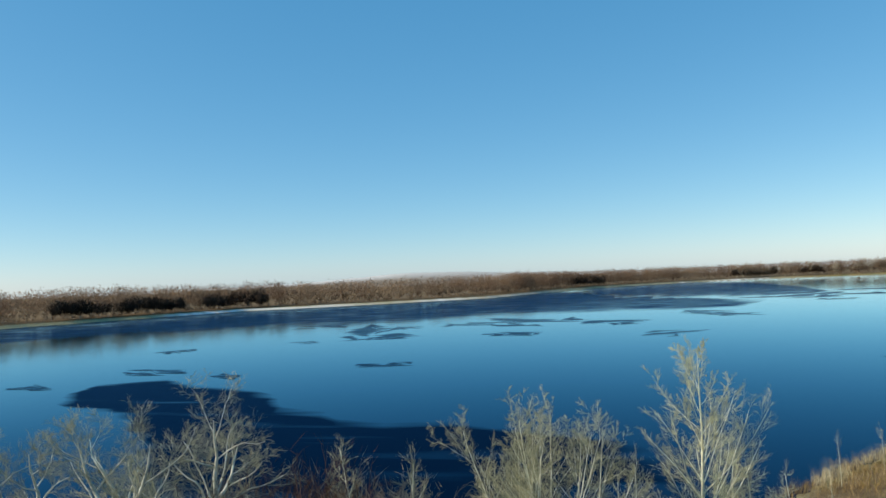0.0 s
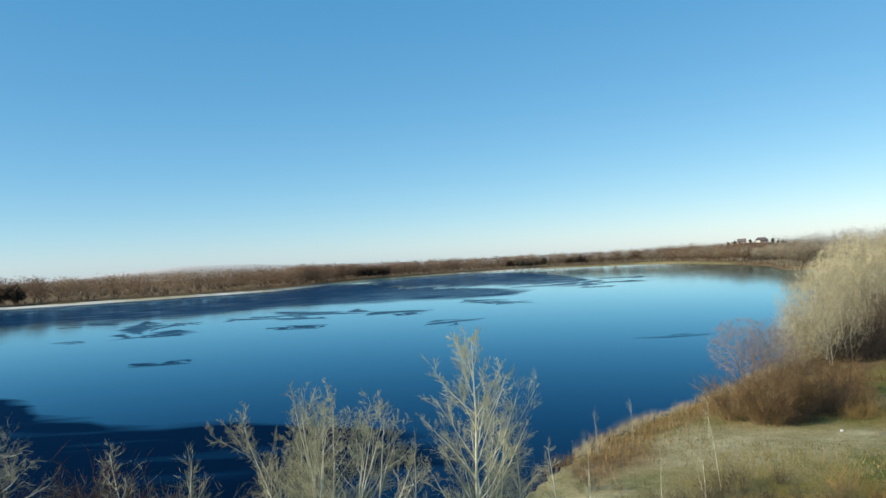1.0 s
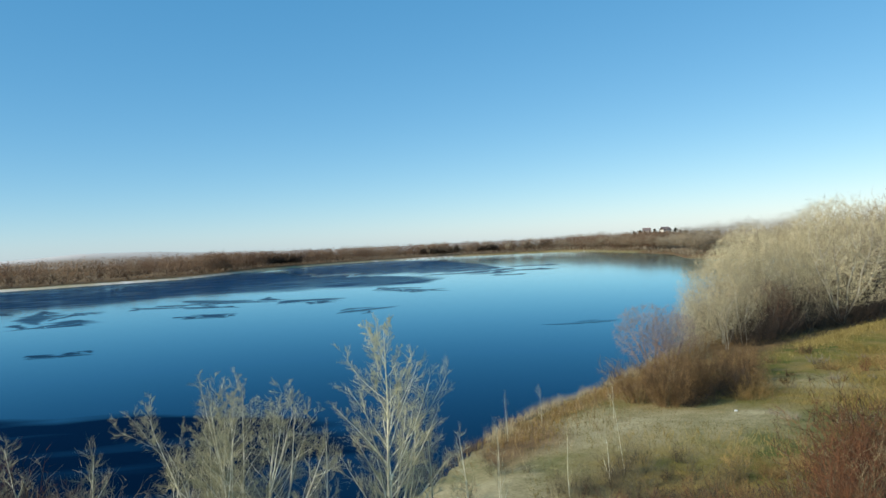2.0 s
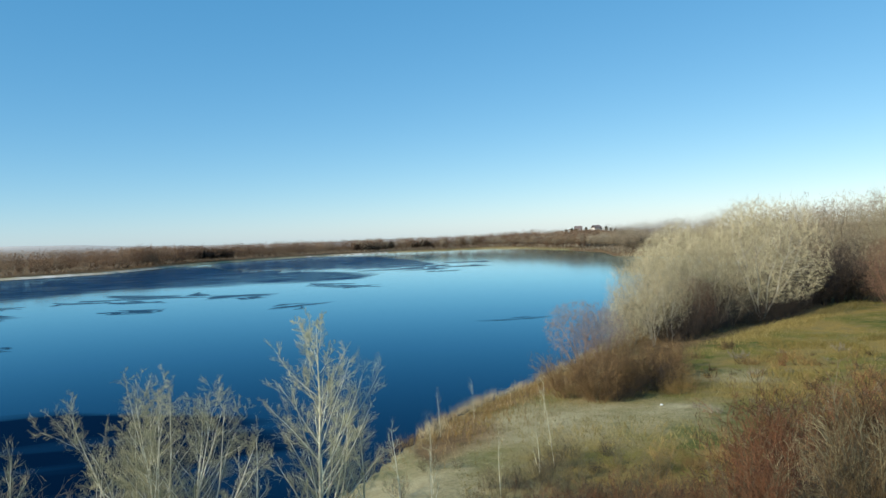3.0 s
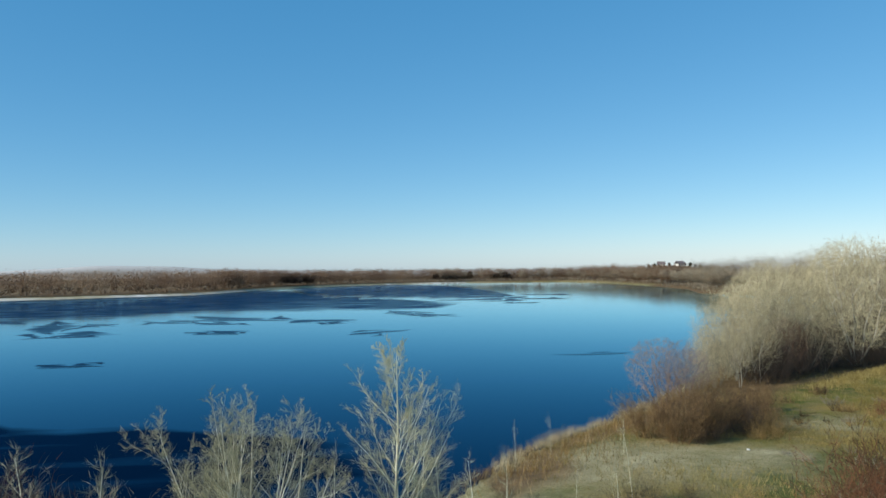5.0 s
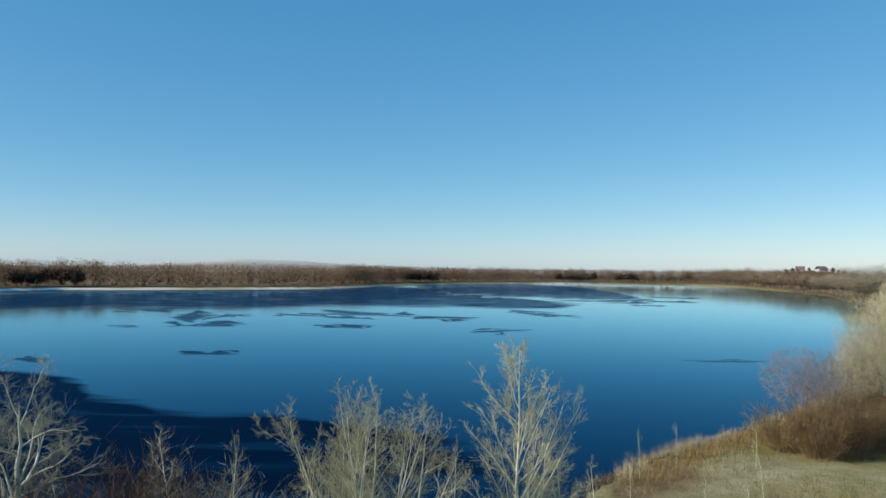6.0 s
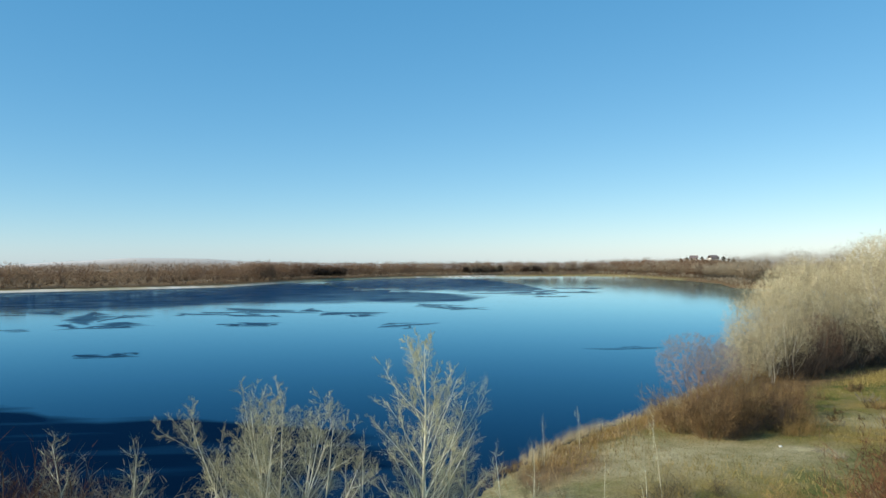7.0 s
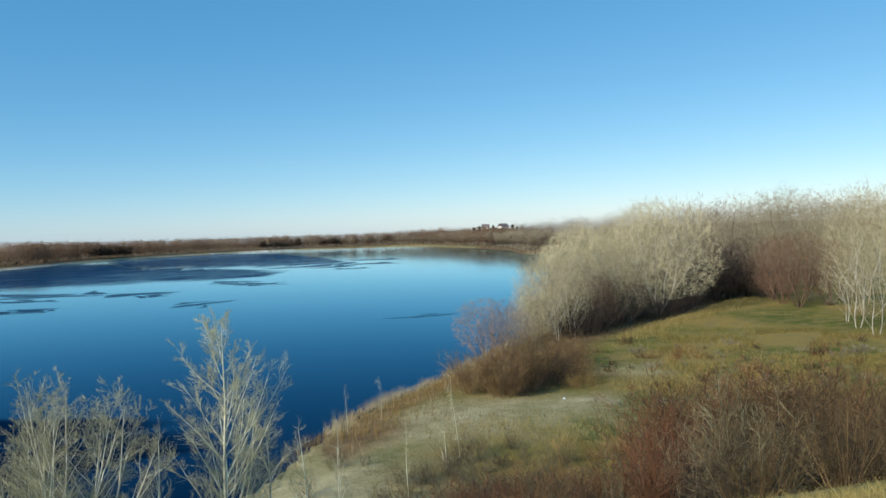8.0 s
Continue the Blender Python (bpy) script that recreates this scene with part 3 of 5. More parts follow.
def crown_nodes(rng, h, outline, stems, spread, goals, step, seed, lift, limbs, reach=(0.42, 0.58)):
    """Node places, parents and branch loads of a leafless tree that fills a crown of (metres below the top, radius) rows."""
    deep, wide = np.array(outline).T
    pick = rng.uniform(0, deep[-1], goals * 6)
    keep = rng.uniform(0, 1, goals * 6) < (np.interp(pick, deep, wide) / wide.max()) ** 2
    pick = pick[keep][:goals]
    a, q = rng.uniform(0, 6.283, len(pick)), np.sqrt(rng.uniform(0.02, 1, len(pick))) * np.interp(pick, deep, wide)
    q = q * (1 + 0.16 * np.sin(3 * a + seed) + 0.10 * np.sin(7 * a + pick))
    aims = np.stack([np.cos(a) * q, np.sin(a) * q, h - pick], -1)
    places, parents = [], []
    starts = []
    for s in range(stems):
        b = s * 2.4 + rng.normal(0, 0.2)
        out = np.array([math.cos(b), math.sin(b), 0]) * (0.0 if stems == 1 else 1.0)
        last = -1
        high = h * (0.90 if stems == 1 else rng.uniform(*reach))
        p = out * 0.012 * h + np.array([0, 0, -0.3])
        lean = np.array([0, 0, 1.0]) + out * spread * math.sqrt((s + 0.5) / stems)
        phase = rng.uniform(0, 6.3, 2)
        starts.append(len(places))
        while p[2] < high:
            places.append(p)
            parents.append(last)
            last = len(places) - 1
            bow = 0.15 * np.array([math.sin(p[2] * 1.1 + phase[0]), math.sin(p[2] * 0.9 + phase[1]), 0]) * (0.35 if stems == 1 else 1.0)
            p = p + unit(lean + bow) * step
            if stems > 1 and np.hypot(p[0], p[1]) > 0.95 * np.interp(h - p[2], deep, wide) and h - p[2] < deep[-1]:
                break
    main = len(places)
    # ascending limbs along the stems
    for k, s in enumerate(starts):
        span = (starts[k + 1] if k + 1 < stems else main) - s
        for e in range(limbs):
            at = s + int(span * (0.08 + 0.84 * ((e + 0.5) / limbs) ** 0.9) * (1 if stems == 1 else 1.0))
            at = min(at, s + span - 1)
            b = e * 2.4 + k + rng.normal(0, 0.3)
            axis = unit(places[at] - places[max(at - 1, s)] + np.array([0, 0, 1e-6]))
            w = unit(np.array([math.cos(b), math.sin(b), 0]) * (rng.uniform(0.5, 0.8) if stems == 1 else rng.uniform(0.6, 1.1)) + axis * 0.9)
            p, last = places[at], at
            for _ in range(80):
                w = unit(w + rng.normal(0, 0.05, 3) + np.array([0, 0, 0.045]))
                p = p + w * step
                if np.hypot(p[0], p[1]) > 0.92 * np.interp(h - p[2], deep, wide) or p[2] > h:
                    break
                places.append(p)
                parents.append(last)
                last = len(places) - 1
    places, parents = colonize(rng, aims, places, parents, step, step * 9, step * 1.25, lift)
    n = len(places)
    load = np.zeros(n)
    kids = np.bincount(parents[parents >= 0], minlength=n)
    for k in range(n - 1, -1, -1):
        load[k] += kids[k] == 0
        if parents[k] >= 0:
            load[parents[k]] += load[k]
    return places, parents, load, main


def node_tubes(places, parents, rad, chosen, sides):
    lines = np.stack([places[parents[chosen]], places[chosen]], 1)
    lines[:, 1] += (lines[:, 1] - lines[:, 0]) * 0.06
    return tubes(lines, np.stack([np.minimum(rad[parents[chosen]], rad[chosen] * 1.35), rad[chosen]], 1), sides)


def end_shoots(rng, places, parents, load, main, twigs, twig_len, radius, up=0.3, loose=0.38):
    ends = np.repeat(np.where(load <= 2)[0], twigs)
    ends = ends[ends >= main]
    d = unit(places[ends] - places[parents[ends]])
    way = unit(d + rng.normal(0, loose, d.shape) + np.array([0, 0, up]))
    tips = places[ends] + way * (twig_len * rng.uniform(0.4, 1.2, len(ends)))[:, None]
    return places[ends] * 0.6 + tips * 0.4, spikes(np.stack([places[ends], tips], 1), np.full((len(ends), 2), radius))


def crown_tree(name, x, y, top, outline, stems, spread, goals, step, tip_r, seed, label, category="tree", twigs=3, twig_len=0.5, lift=0.2, leaves=0, limbs=0):
    """A leafless tree close to the viewer: trunks, limbs and a crown of fine twigs."""
    rng = np.random.default_rng(seed)
    place = stand(x, y)
    places, parents, load, main = crown_nodes(rng, top - place[2], outline, stems, spread, goals, step, seed, lift, limbs, (0.66, 0.93))
    n = len(places)
    rad = tip_r * np.maximum(load, 1) ** 0.52
    root = np.arange(n)
    for k in range(main, n):
        root[k] = root[parents[k]] if parents[k] >= main else k
    seg = np.where(parents >= 0)[0]
    t = thing(name, place, label, category)
    stem_seg = seg[seg < main]
    starts = [k for k in range(main) if parents[k] < 0]
    for k, s in enumerate(starts):
        end = starts[k + 1] if k + 1 < len(starts) else main
        part("trunk", mesh_of("trunk", *node_tubes(places, parents, rad, stem_seg[(stem_seg > s) & (stem_seg < end)], 7), POPLAR_BARK, True), t)
    thick = seg[(seg >= main) & (rad[seg] > tip_r * 1.7)]
    for r in np.unique(root[thick]):
        part("limb", mesh_of("limb", *node_tubes(places, parents, rad, thick[root[thick] == r], 5), POPLAR_BARK, True), t)
    thin = seg[(seg >= main) & (rad[seg] <= tip_r * 1.7)]
    tips, shoots = end_shoots(rng, places, parents, load, main, twigs, twig_len, tip_r * 0.8, 0.4)
    part("crown", mesh_of("crown", *joined([node_tubes(places, parents, rad, thin, 3), shoots]), POPLAR_TWIG), t, "fine leafless twigs")
    if leaves:
        spot = tips[rng.integers(0, len(tips), leaves)] + rng.normal(0, 0.015, (leaves, 3))
        u, w = unit(rng.normal(0, 1, (leaves, 3))) * 0.035, unit(rng.normal(0, 1, (leaves, 3))) * 0.025
        verts = np.stack([spot - u, spot + w, spot + u, spot - w], 1).reshape(-1, 3)
        part("foliage", mesh_of("foliage", verts, np.arange(4 * leaves).reshape(-1, 4), DRY_LEAF), t, "last yellow-brown leaves")
    return t


def crown_meshes(seed, h, outline, stems, spread, goals, step, tip_r, bark_mat, twig_mat, twigs=3, twig_len=1.0, lift=0.15, limbs=0):
    """The same growth for trees of the wood: one mesh of stems and limbs, one of twigs."""
    rng = np.random.default_rng(seed)
    places, parents, load, main = crown_nodes(rng, h, outline, stems, spread, goals, step, seed, lift, limbs)
    rad = tip_r * np.maximum(load, 1) ** 0.47
    seg = np.where(parents >= 0)[0]
    thick = seg[(seg < main) | (rad[seg] > tip_r * 2.6)]
    thin = seg[(seg >= main) & (rad[seg] <= tip_r * 2.6)]
    _, shoots = end_shoots(rng, places, parents, load, main, twigs, twig_len, tip_r * 0.62, 0.2, 0.6)
    stem = np.arange(len(places))
    for k in range(len(places)):
        if parents[k] >= 0:
            stem[k] = stem[parents[k]]
    trunks = [("trunk", mesh_of("trunk", *node_tubes(places, parents, rad, thick[stem[thick] == k], 4), bark_mat, True)) for k in np.unique(stem[thick])]
    twig_lines = np.stack([places[parents[thin]], places[thin]], 1)
    return trunks + [("crown", mesh_of("crown", *joined([spikes(twig_lines, np.stack([rad[thin], rad[thin]], 1) * 1.3), shoots]), twig_mat))]


ASCENDING = [(38, 0.06, 0.985, 38, 8, 0.05, 0.06, 0.56, 0.42, 0.86), (11, 0.12, 1.0, 36, 5, 0.08, 0.05, 0.32, 0.5, 0.5),
             (7, 0.1, 1.0, 32, 4, 0.10, 0.06, 0.50, 0.6, 0.4), (5, 0.05, 1.0, 26, 2, 0.10, 0.08, 1.2, 0.8, 0.3)]
BUSHY = [(13, 0.25, 0.985, 42, 8, 0.08, 0.06, 0.36, 0.45, 0.6), (8, 0.1, 1.0, 38, 5, 0.10, 0.05, 0.38, 0.55, 0.45),
         (5, 0.1, 1.0, 36, 3, 0.10, 0.05, 0.55, 0.65, 0.4), (5, 0.05, 1.0, 28, 2, 0.10, 0.06, 1.15, 0.8, 0.3)]
near_tree("poplar_tree", 2.1, 28.0, 10.75, 1, 0.115, 11, POPLAR_BARK, POPLAR_TWIG, "young leafless poplar with pale bark beside the water",
          lean=0.02, spread=0.05, wiggle=0.025, spec=ASCENDING, leaves=40, twig_r=0.0029)
near_tree("poplar_tree", -2.9, 25.0, 9.55, 15, 0.055, 12, POPLAR_BARK, POPLAR_TWIG, "bushy leafless tree with many pale stems below the bluff",
          lean=0.25, spread=0.5, wiggle=0.05, spec=BUSHY, twig_r=0.0029)
near_tree("old_willow", -12.1, 19.2, 10.9, 5, 0.17, 13, WILLOW_BARK, WILLOW_TWIG, "old crooked willow with whitish limbs on the slope",
          lean=0.28, spread=0.8, wiggle=0.13, spec=CROOKED)
near_tree("old_willow", -15.4, 17.2, 10.0, 3, 0.15, 14, WILLOW_BARK, WILLOW_TWIG, "spreading bare willow with pale crooked branches",
          lean=0.32, spread=0.6, wiggle=0.13, spec=CROOKED)
for k, (x, y, top, full) in enumerate([(-7.5, 21.4, 8.9, 1.0), (-6.05, 21.6, 8.6, 1.0), (4.8, 27.0, 7.0, 0.8), (-0.3, 27.0, 7.4, 0.8), (6.4, 29.0, 5.6, 0.7), (-4.9, 23.5, 8.0, 0.9), (3.9, 29.5, 7.2, 0.9),
                                       (10.6, 34.3, 4.3, 0.3), (14.9, 38.7, 5.2, 0.35), (7.7, 35.4, 5.0, 0.25), (11.3, 49.6, 3.4, 0.3), (14.4, 52.6, 3.2, 0.3), (18.6, 50.0, 3.6, 0.35), (-9.6, 19.6, 8.3, 0.6), (13.6, 37.5, 3.4, 0.6)]):
    tall = top - stand(x, y)[2]
    sapling = crown_tree("sapling", x, y, top, [(0, 0.05), (0.6, 0.16 + 0.08 * full), (1.5, 0.45 * full), (2.4, 0.6 * full), (min(3.4, tall * 0.85), 0.5 * full)], 1, 0.0, int(330 * full), 0.11, 0.0016 + 0.0018 * full, 20 + k,
                         "slender leafless sapling with whitish stem", "sapling", twigs=4, twig_len=0.3, lift=0.5, limbs=int(9 * full) + 2)
    bow = np.random.default_rng(400 + k).normal(0, 0.06, 2)
    sapling.rotation_mode = "XYZ"
    sapling.matrix_basis = sapling.matrix_basis @ Euler((float(bow[0]), float(bow[1]), 0)).to_matrix().to_4x4()


def cell(x, y, size, seed):
    """A steady random number for each patch of ground of that size."""
    v = np.sin(np.floor(x / size + 0.3 * np.sin(y / size)) * 12.9898 + np.floor(y / size) * 78.233 + seed) * 43758.5453
    return v - np.floor(v)


# ---- shrubs ----
def shrub_meshes(seed, height, spread, stems, material, dense=8, thin=1.0):
    rng = np.random.default_rng(seed)
    ang = rng.uniform(0, 2 * np.pi, stems)
    out = np.stack([np.cos(ang), np.sin(ang), np.zeros(stems)], -1)
    base = out * spread * 0.25 * np.sqrt(rng.uniform(0, 1, (stems, 1)))
    base[:, 2] = -0.15
    way = np.array([0, 0, 1.0]) + out * rng.uniform(0.05, spread / height * 1.15, (stems, 1))
    ln = height * rng.uniform(0.6, 1.05, stems)
    lines = grow(rng, base, way, ln, 3, 0.10, 0.05)
    radii = height * 0.0035 * thin * np.linspace(1, 0.3, 3)[None] * np.ones((stems, 1))
    b, bl, br = sprout(rng, lines, ln, radii, dense, 0.1, 1.0, 38, 12, 2, 0.1, 0.06, 0.44, 0.7)
    c, cl, cr = sprout(rng, b, bl, br, 4, 0.1, 1.0, 42, 12, 2, 0.1, 0.04, 0.65, 0.8)
    br, cr = np.maximum(br, 0.0018 * height * thin), np.maximum(cr, 0.0016 * height * thin)
    stem_mesh = mesh_of("woody_base", *tubes(lines, radii), material)
    twig_mesh = mesh_of("crown", *joined([spikes(b, br * 1.2), spikes(c, cr * 1.2)]), material)
    return [("woody_base", stem_mesh), ("crown", twig_mesh)]


def shrub_kind(name, label, material, seed, height, spread, stems, dense=8, thin=1.0):
    meshes = shrub_meshes(seed, height, spread, stems, material, dense, thin)

    def put(x, y, size=1.0, turn=0.0, group=""):
        return tree_thing(name, stand(x, y), label, {"weed_clump": "weeds", "dry_stems": "dry weeds"}.get(name, "shrub"), meshes, group, turn, size)
    return put


RED = [shrub_kind("shrub", "leafless reddish-brown shrub on the slope", RED_TWIG, 31 + k, 2.2, 1.4, 32) for k in range(2)]
BROWN = [shrub_kind("shrub", "tangled brown leafless shrub among dry grass", BROWN_TWIG, 35 + k, 2.2, 1.6, 32) for k in range(2)]
GREY = [shrub_kind("shrub", "thin grey leafless shrub on the slope", SHRUB_GREY, 38 + k, 2.2, 1.5, 20, 7, 1.3) for k in range(2)]
OCHRE = shrub_kind("shrub", "ochre dry weeds and low shrub on the slope", OCHRE_TWIG, 44, 1.8, 2.2, 46)
UPRIGHT = [shrub_kind("shrub", "upright leafless shrub with rust-brown stems on the slope", RED_TWIG, 32 + k, 2.5, 0.85, 38, 9) for k in range(2)]
UP_BROWN = [shrub_kind("shrub", "upright tangled brown shrub among dry weeds", BROWN_TWIG, 64 + k, 2.5, 1.0, 36, 9) for k in range(2)]
BIG_BROWN = [shrub_kind("thicket_bush", "rounded brown bush at the water's edge", BUSH_TWIG, 41 + k, 3.9, 3.4, 64, 9) for k in range(2)]
SHADE_BRUSH = shrub_kind("thicket_bush", "bare undergrowth coloured dark to stand for shade beneath crowns", SHADE_TWIG, 47, 3.4, 3.6, 34, 9, 1.25)

# shrub whose dark colour stands for shade between the lit ones
DUSK = shrub_kind("shrub", "tangled leafless shrub coloured dark for shaded gaps on the slope", SHADE_TWIG, 54, 2.2, 2.2, 38)
TALL_RED = shrub_kind("shrub", "tall leafless shrub with rust-red twigs on the slope", RED_TWIG, 52, 3.8, 2.4, 74, 9)
TALL_GREY = shrub_kind("shrub", "tall grey-brown leafless shrub beside saplings", GREY_TWIG, 53, 3.8, 2.2, 64, 9)
SCRUB = [shrub_kind("meadow_bush", "small bare shrub in the dry meadow", m, 57 + k, 2.2, 2.0, 11, 6, 3.6) for k, m in enumerate((BROWN_TWIG, RED_TWIG, OCHRE_TWIG, SHRUB_GREY))]
LOW = [shrub_kind("weed_clump", "low clump of dry weeds in the meadow", m, 48 + k, 0.75, 0.9, 10, 6, 7.0) for k, m in enumerate((BROWN_TWIG, GREY_TWIG, OCHRE_TWIG))]

rng = np.random.default_rng(50)
# foreground thicket on the slope of the bluff
for x, y, s, kind in [(11.7, 16.4, 1.25, UPRIGHT[0]), (12.2, 16.3, 1.15, UPRIGHT[1]), (12.8, 17.0, 1.2, UPRIGHT[0]), (12.0, 15.6, 0.95, UPRIGHT[1]), (7.7, 14.9, 0.8, RED[0]), (8.6, 13.6, 0.75, RED[1]),
                      (6.4, 15.8, 0.75, RED[0]), (9.4, 15.0, 0.8, RED[0]), (7.2, 16.6, 0.8, RED[1]), (8.2, 17.0, 0.85, RED[0]), (6.6, 17.4, 0.7, RED[1]), (9.0, 17.8, 0.9, BROWN[0]), (5.6, 16.8, 0.6, BROWN[1]), (7.6, 18.4, 0.75, RED[0]), (8.8, 16.0, 0.8, DUSK), (5.0, 15.6, 0.55, RED[0]), (17.0, 16.7, 1.6, BROWN[0]), (14.6, 16.9, 1.5, RED[0]), (19.2, 17.8, 1.6, RED[1]),
                      (-8.3, 18.6, 0.98, TALL_RED), (-7.8, 19.2, 0.9, TALL_RED), (-9.0, 18.3, 0.88, TALL_RED), (-7.2, 19.6, 1.0, TALL_GREY), (-6.6, 20.2, 0.95, TALL_GREY), (-5.6, 21.0, 0.85, TALL_GREY), (-4.6, 22.0, 0.8, TALL_GREY), (-10.4, 18.6, 0.8, TALL_GREY)]:
    kind(x, y, s, rng.uniform(0, 6.28), "slope shrubs")
PALE = [shrub_kind("dry_stems", "thin straw-coloured bare stems rising from the thicket", STRAW_STEM, 55 + k, 2.2, 1.3, 8, 6, 0.75) for k in range(2)]
for k in range(28):
    a, q = rng.uniform(22, 53), rng.uniform(12, 24)
    PALE[k % 2](math.sin(radians(a)) * q, math.cos(radians(a)) * q, float(np.interp(a, [22, 32, 34, 53], [0.4, 0.5, 0.8, 1.1])) * rng.uniform(0.6, 1.1), rng.uniform(0, 6.28), "slope shrubs")
# where dark shrubs paint shadow pockets into the thicket
SHADE_SPOTS = [(9.6, 15.6, 0.75), (10.4, 14.6, 0.8), (12.6, 16.0, 0.9), (13.8, 15.2, 0.95), (15.8, 15.6, 1.1), (8.0, 13.2, 0.5), (18.2, 16.2, 1.2), (16.8, 18.6, 1.2), (20.6, 19.6, 1.3)]
kinds = [BROWN[0], GREY[0], DUSK, OCHRE, GREY[1], BROWN[0], RED[0], BROWN[1]]
spots = 0
while spots < 48:
    a, q = rng.uniform(24, 55), rng.uniform(11, 27)
    x, y = math.sin(radians(a)) * q, math.cos(radians(a)) * q
    # the thicket's top rises towards the right of the slope
    crest = 13 + q * math.tan(radians(float(np.interp(a, [24, 32, 34.5, 36, 45, 55], [-17.5, -15.8, -11.6, -10.8, -9.0, -8.2]))))
    size = (crest - stand(x, y)[2]) / 2.3 * rng.uniform(0.4, 1.08)
    if size < 0.35 or size > 1.75:
        continue
    if cell(x, y, 3.2, 7.0) < 0.2:
        size = size * 0.55
    (UPRIGHT[spots % 2] if 34 < a < 36 else kinds[int(8 * cell(x, y, 3.2, 5.0))])(x, y, size, rng.uniform(0, 6.28), "slope shrubs")
    spots += 1
for k in range(110):
    a, q = radians(rng.uniform(31, 51)), rng.uniform(34, 84)
    x, y = math.sin(a) * q, math.cos(a) * q
    LOW[k % 3](x, y, rng.uniform(0.5, 1.9), rng.uniform(0, 6.28), "meadow scrub")
for x, y, s in [(4.6, 26.5, 0.9), (6.8, 24.8, 0.9), (9.6, 25.5, 0.8), (12.6, 29.0, 0.8), (8.4, 28.6, 0.7), (14.8, 38.6, 0.9), (15.5, 38.2, 0.7), (3.2, 25.0, 0.9), (10.6, 22.5, 0.9), (13.2, 24.6, 0.9), (16.0, 28.0, 0.8), (5.6, 31.0, 0.7), (7.2, 27.2, 0.8), (9.0, 31.5, 0.6), (11.2, 27.0, 0.8), (10.4, 34.0, 0.6), (13.6, 33.0, 0.7), (5.2, 24.0, 1.0), (7.8, 22.0, 1.0), (9.2, 23.6, 0.9), (12.4, 36.5, 0.6), (16.4, 40.0, 0.6), (3.8, 30.0, 0.8)]:
    GREY[int(x) % 2](x, y, s, rng.uniform(0, 6.28), "slope shrubs")
for x, y, s in [(14.8, 25.8, 1.0), (16.2, 26.8, 1.0), (13.6, 24.2, 0.8), (17.5, 25.2, 0.9), (15.4, 23.2, 0.9), (18.6, 28.2, 0.8), (12.0, 22.0, 0.8)]:
    OCHRE(x, y, s, rng.uniform(0, 6.28), "slope shrubs")
for x, y, s in [(30.2, 52.4, 1.1), (31.6, 53.4, 1.2), (29.2, 51.8, 0.7)]:
    OCHRE(x, y, s, rng.uniform(0, 6.28), "bushes by the water")
for k in range(64):
    a, q = radians(rng.uniform(36, 51)), rng.uniform(30, 80)
    SCRUB[(2, 0, 2, 3, 1, 2)[k % 6]](math.sin(a) * q, math.cos(a) * q, rng.uniform(0.3, 0.75), rng.uniform(0, 6.28), "meadow scrub")
for k in range(34):
    a, q = radians(rng.uniform(9, 29)), rng.uniform(29, 42)
    GREY[k % 2](math.sin(a) * q, math.cos(a) * q, rng.uniform(0.35, 0.75), rng.uniform(0, 6.28), "slope shrubs")
for k in range(16):
    a, q = radians(rng.uniform(28, 35)), rng.uniform(31, 43)
    OCHRE(math.sin(a) * q, math.cos(a) * q, rng.uniform(0.4, 0.8), rng.uniform(0, 6.28), "slope shrubs")
# taller clumps that stand out of the thicket
for k, (a, high) in enumerate([(37.2, -10.2), (38.2, -9.7), (39.0, -10.4), (41.8, -9.7), (42.6, -9.4), (43.2, -10.0), (45.6, -9.5), (46.4, -9.2), (47.3, -9.6), (40.4, -10.9), (49.0, -9.4)]):
    q = 19 + 2.2 * (k % 4)
    x, y = math.sin(radians(a)) * q, math.cos(radians(a)) * q
    size = (13 + q * math.tan(radians(high)) - stand(x, y)[2]) / 2.55
    (UP_BROWN[k % 2] if k % 3 else UPRIGHT[k % 2])(x, y, size, rng.uniform(0, 6.28), "slope shrubs")
# dark rusty scrub low on the slope
for k in range(16):
    a, q = rng.uniform(16, 30), rng.uniform(16, 21)
    x, y = math.sin(radians(a)) * q, math.cos(radians(a)) * q
    size = (13 + q * math.tan(radians(float(np.interp(a, [16, 20, 30], [-18.2, -16.6, -16.0])))) - stand(x, y)[2]) / 2.3
    if size > 0.25:
        (RED[k % 2] if k % 3 else DUSK)(x, y, min(size, 1.0) * rng.uniform(0.75, 1.0), rng.uniform(0, 6.28), "slope shrubs")
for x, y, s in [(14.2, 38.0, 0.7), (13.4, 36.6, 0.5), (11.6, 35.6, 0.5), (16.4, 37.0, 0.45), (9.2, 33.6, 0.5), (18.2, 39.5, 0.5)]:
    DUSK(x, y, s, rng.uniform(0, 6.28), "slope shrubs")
# more dark shrubs scattered as shaded gaps
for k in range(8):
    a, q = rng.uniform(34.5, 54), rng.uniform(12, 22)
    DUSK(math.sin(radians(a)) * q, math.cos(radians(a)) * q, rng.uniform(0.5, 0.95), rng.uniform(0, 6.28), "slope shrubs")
for x, y, s in SHADE_SPOTS:
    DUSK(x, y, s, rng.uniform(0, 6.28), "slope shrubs")
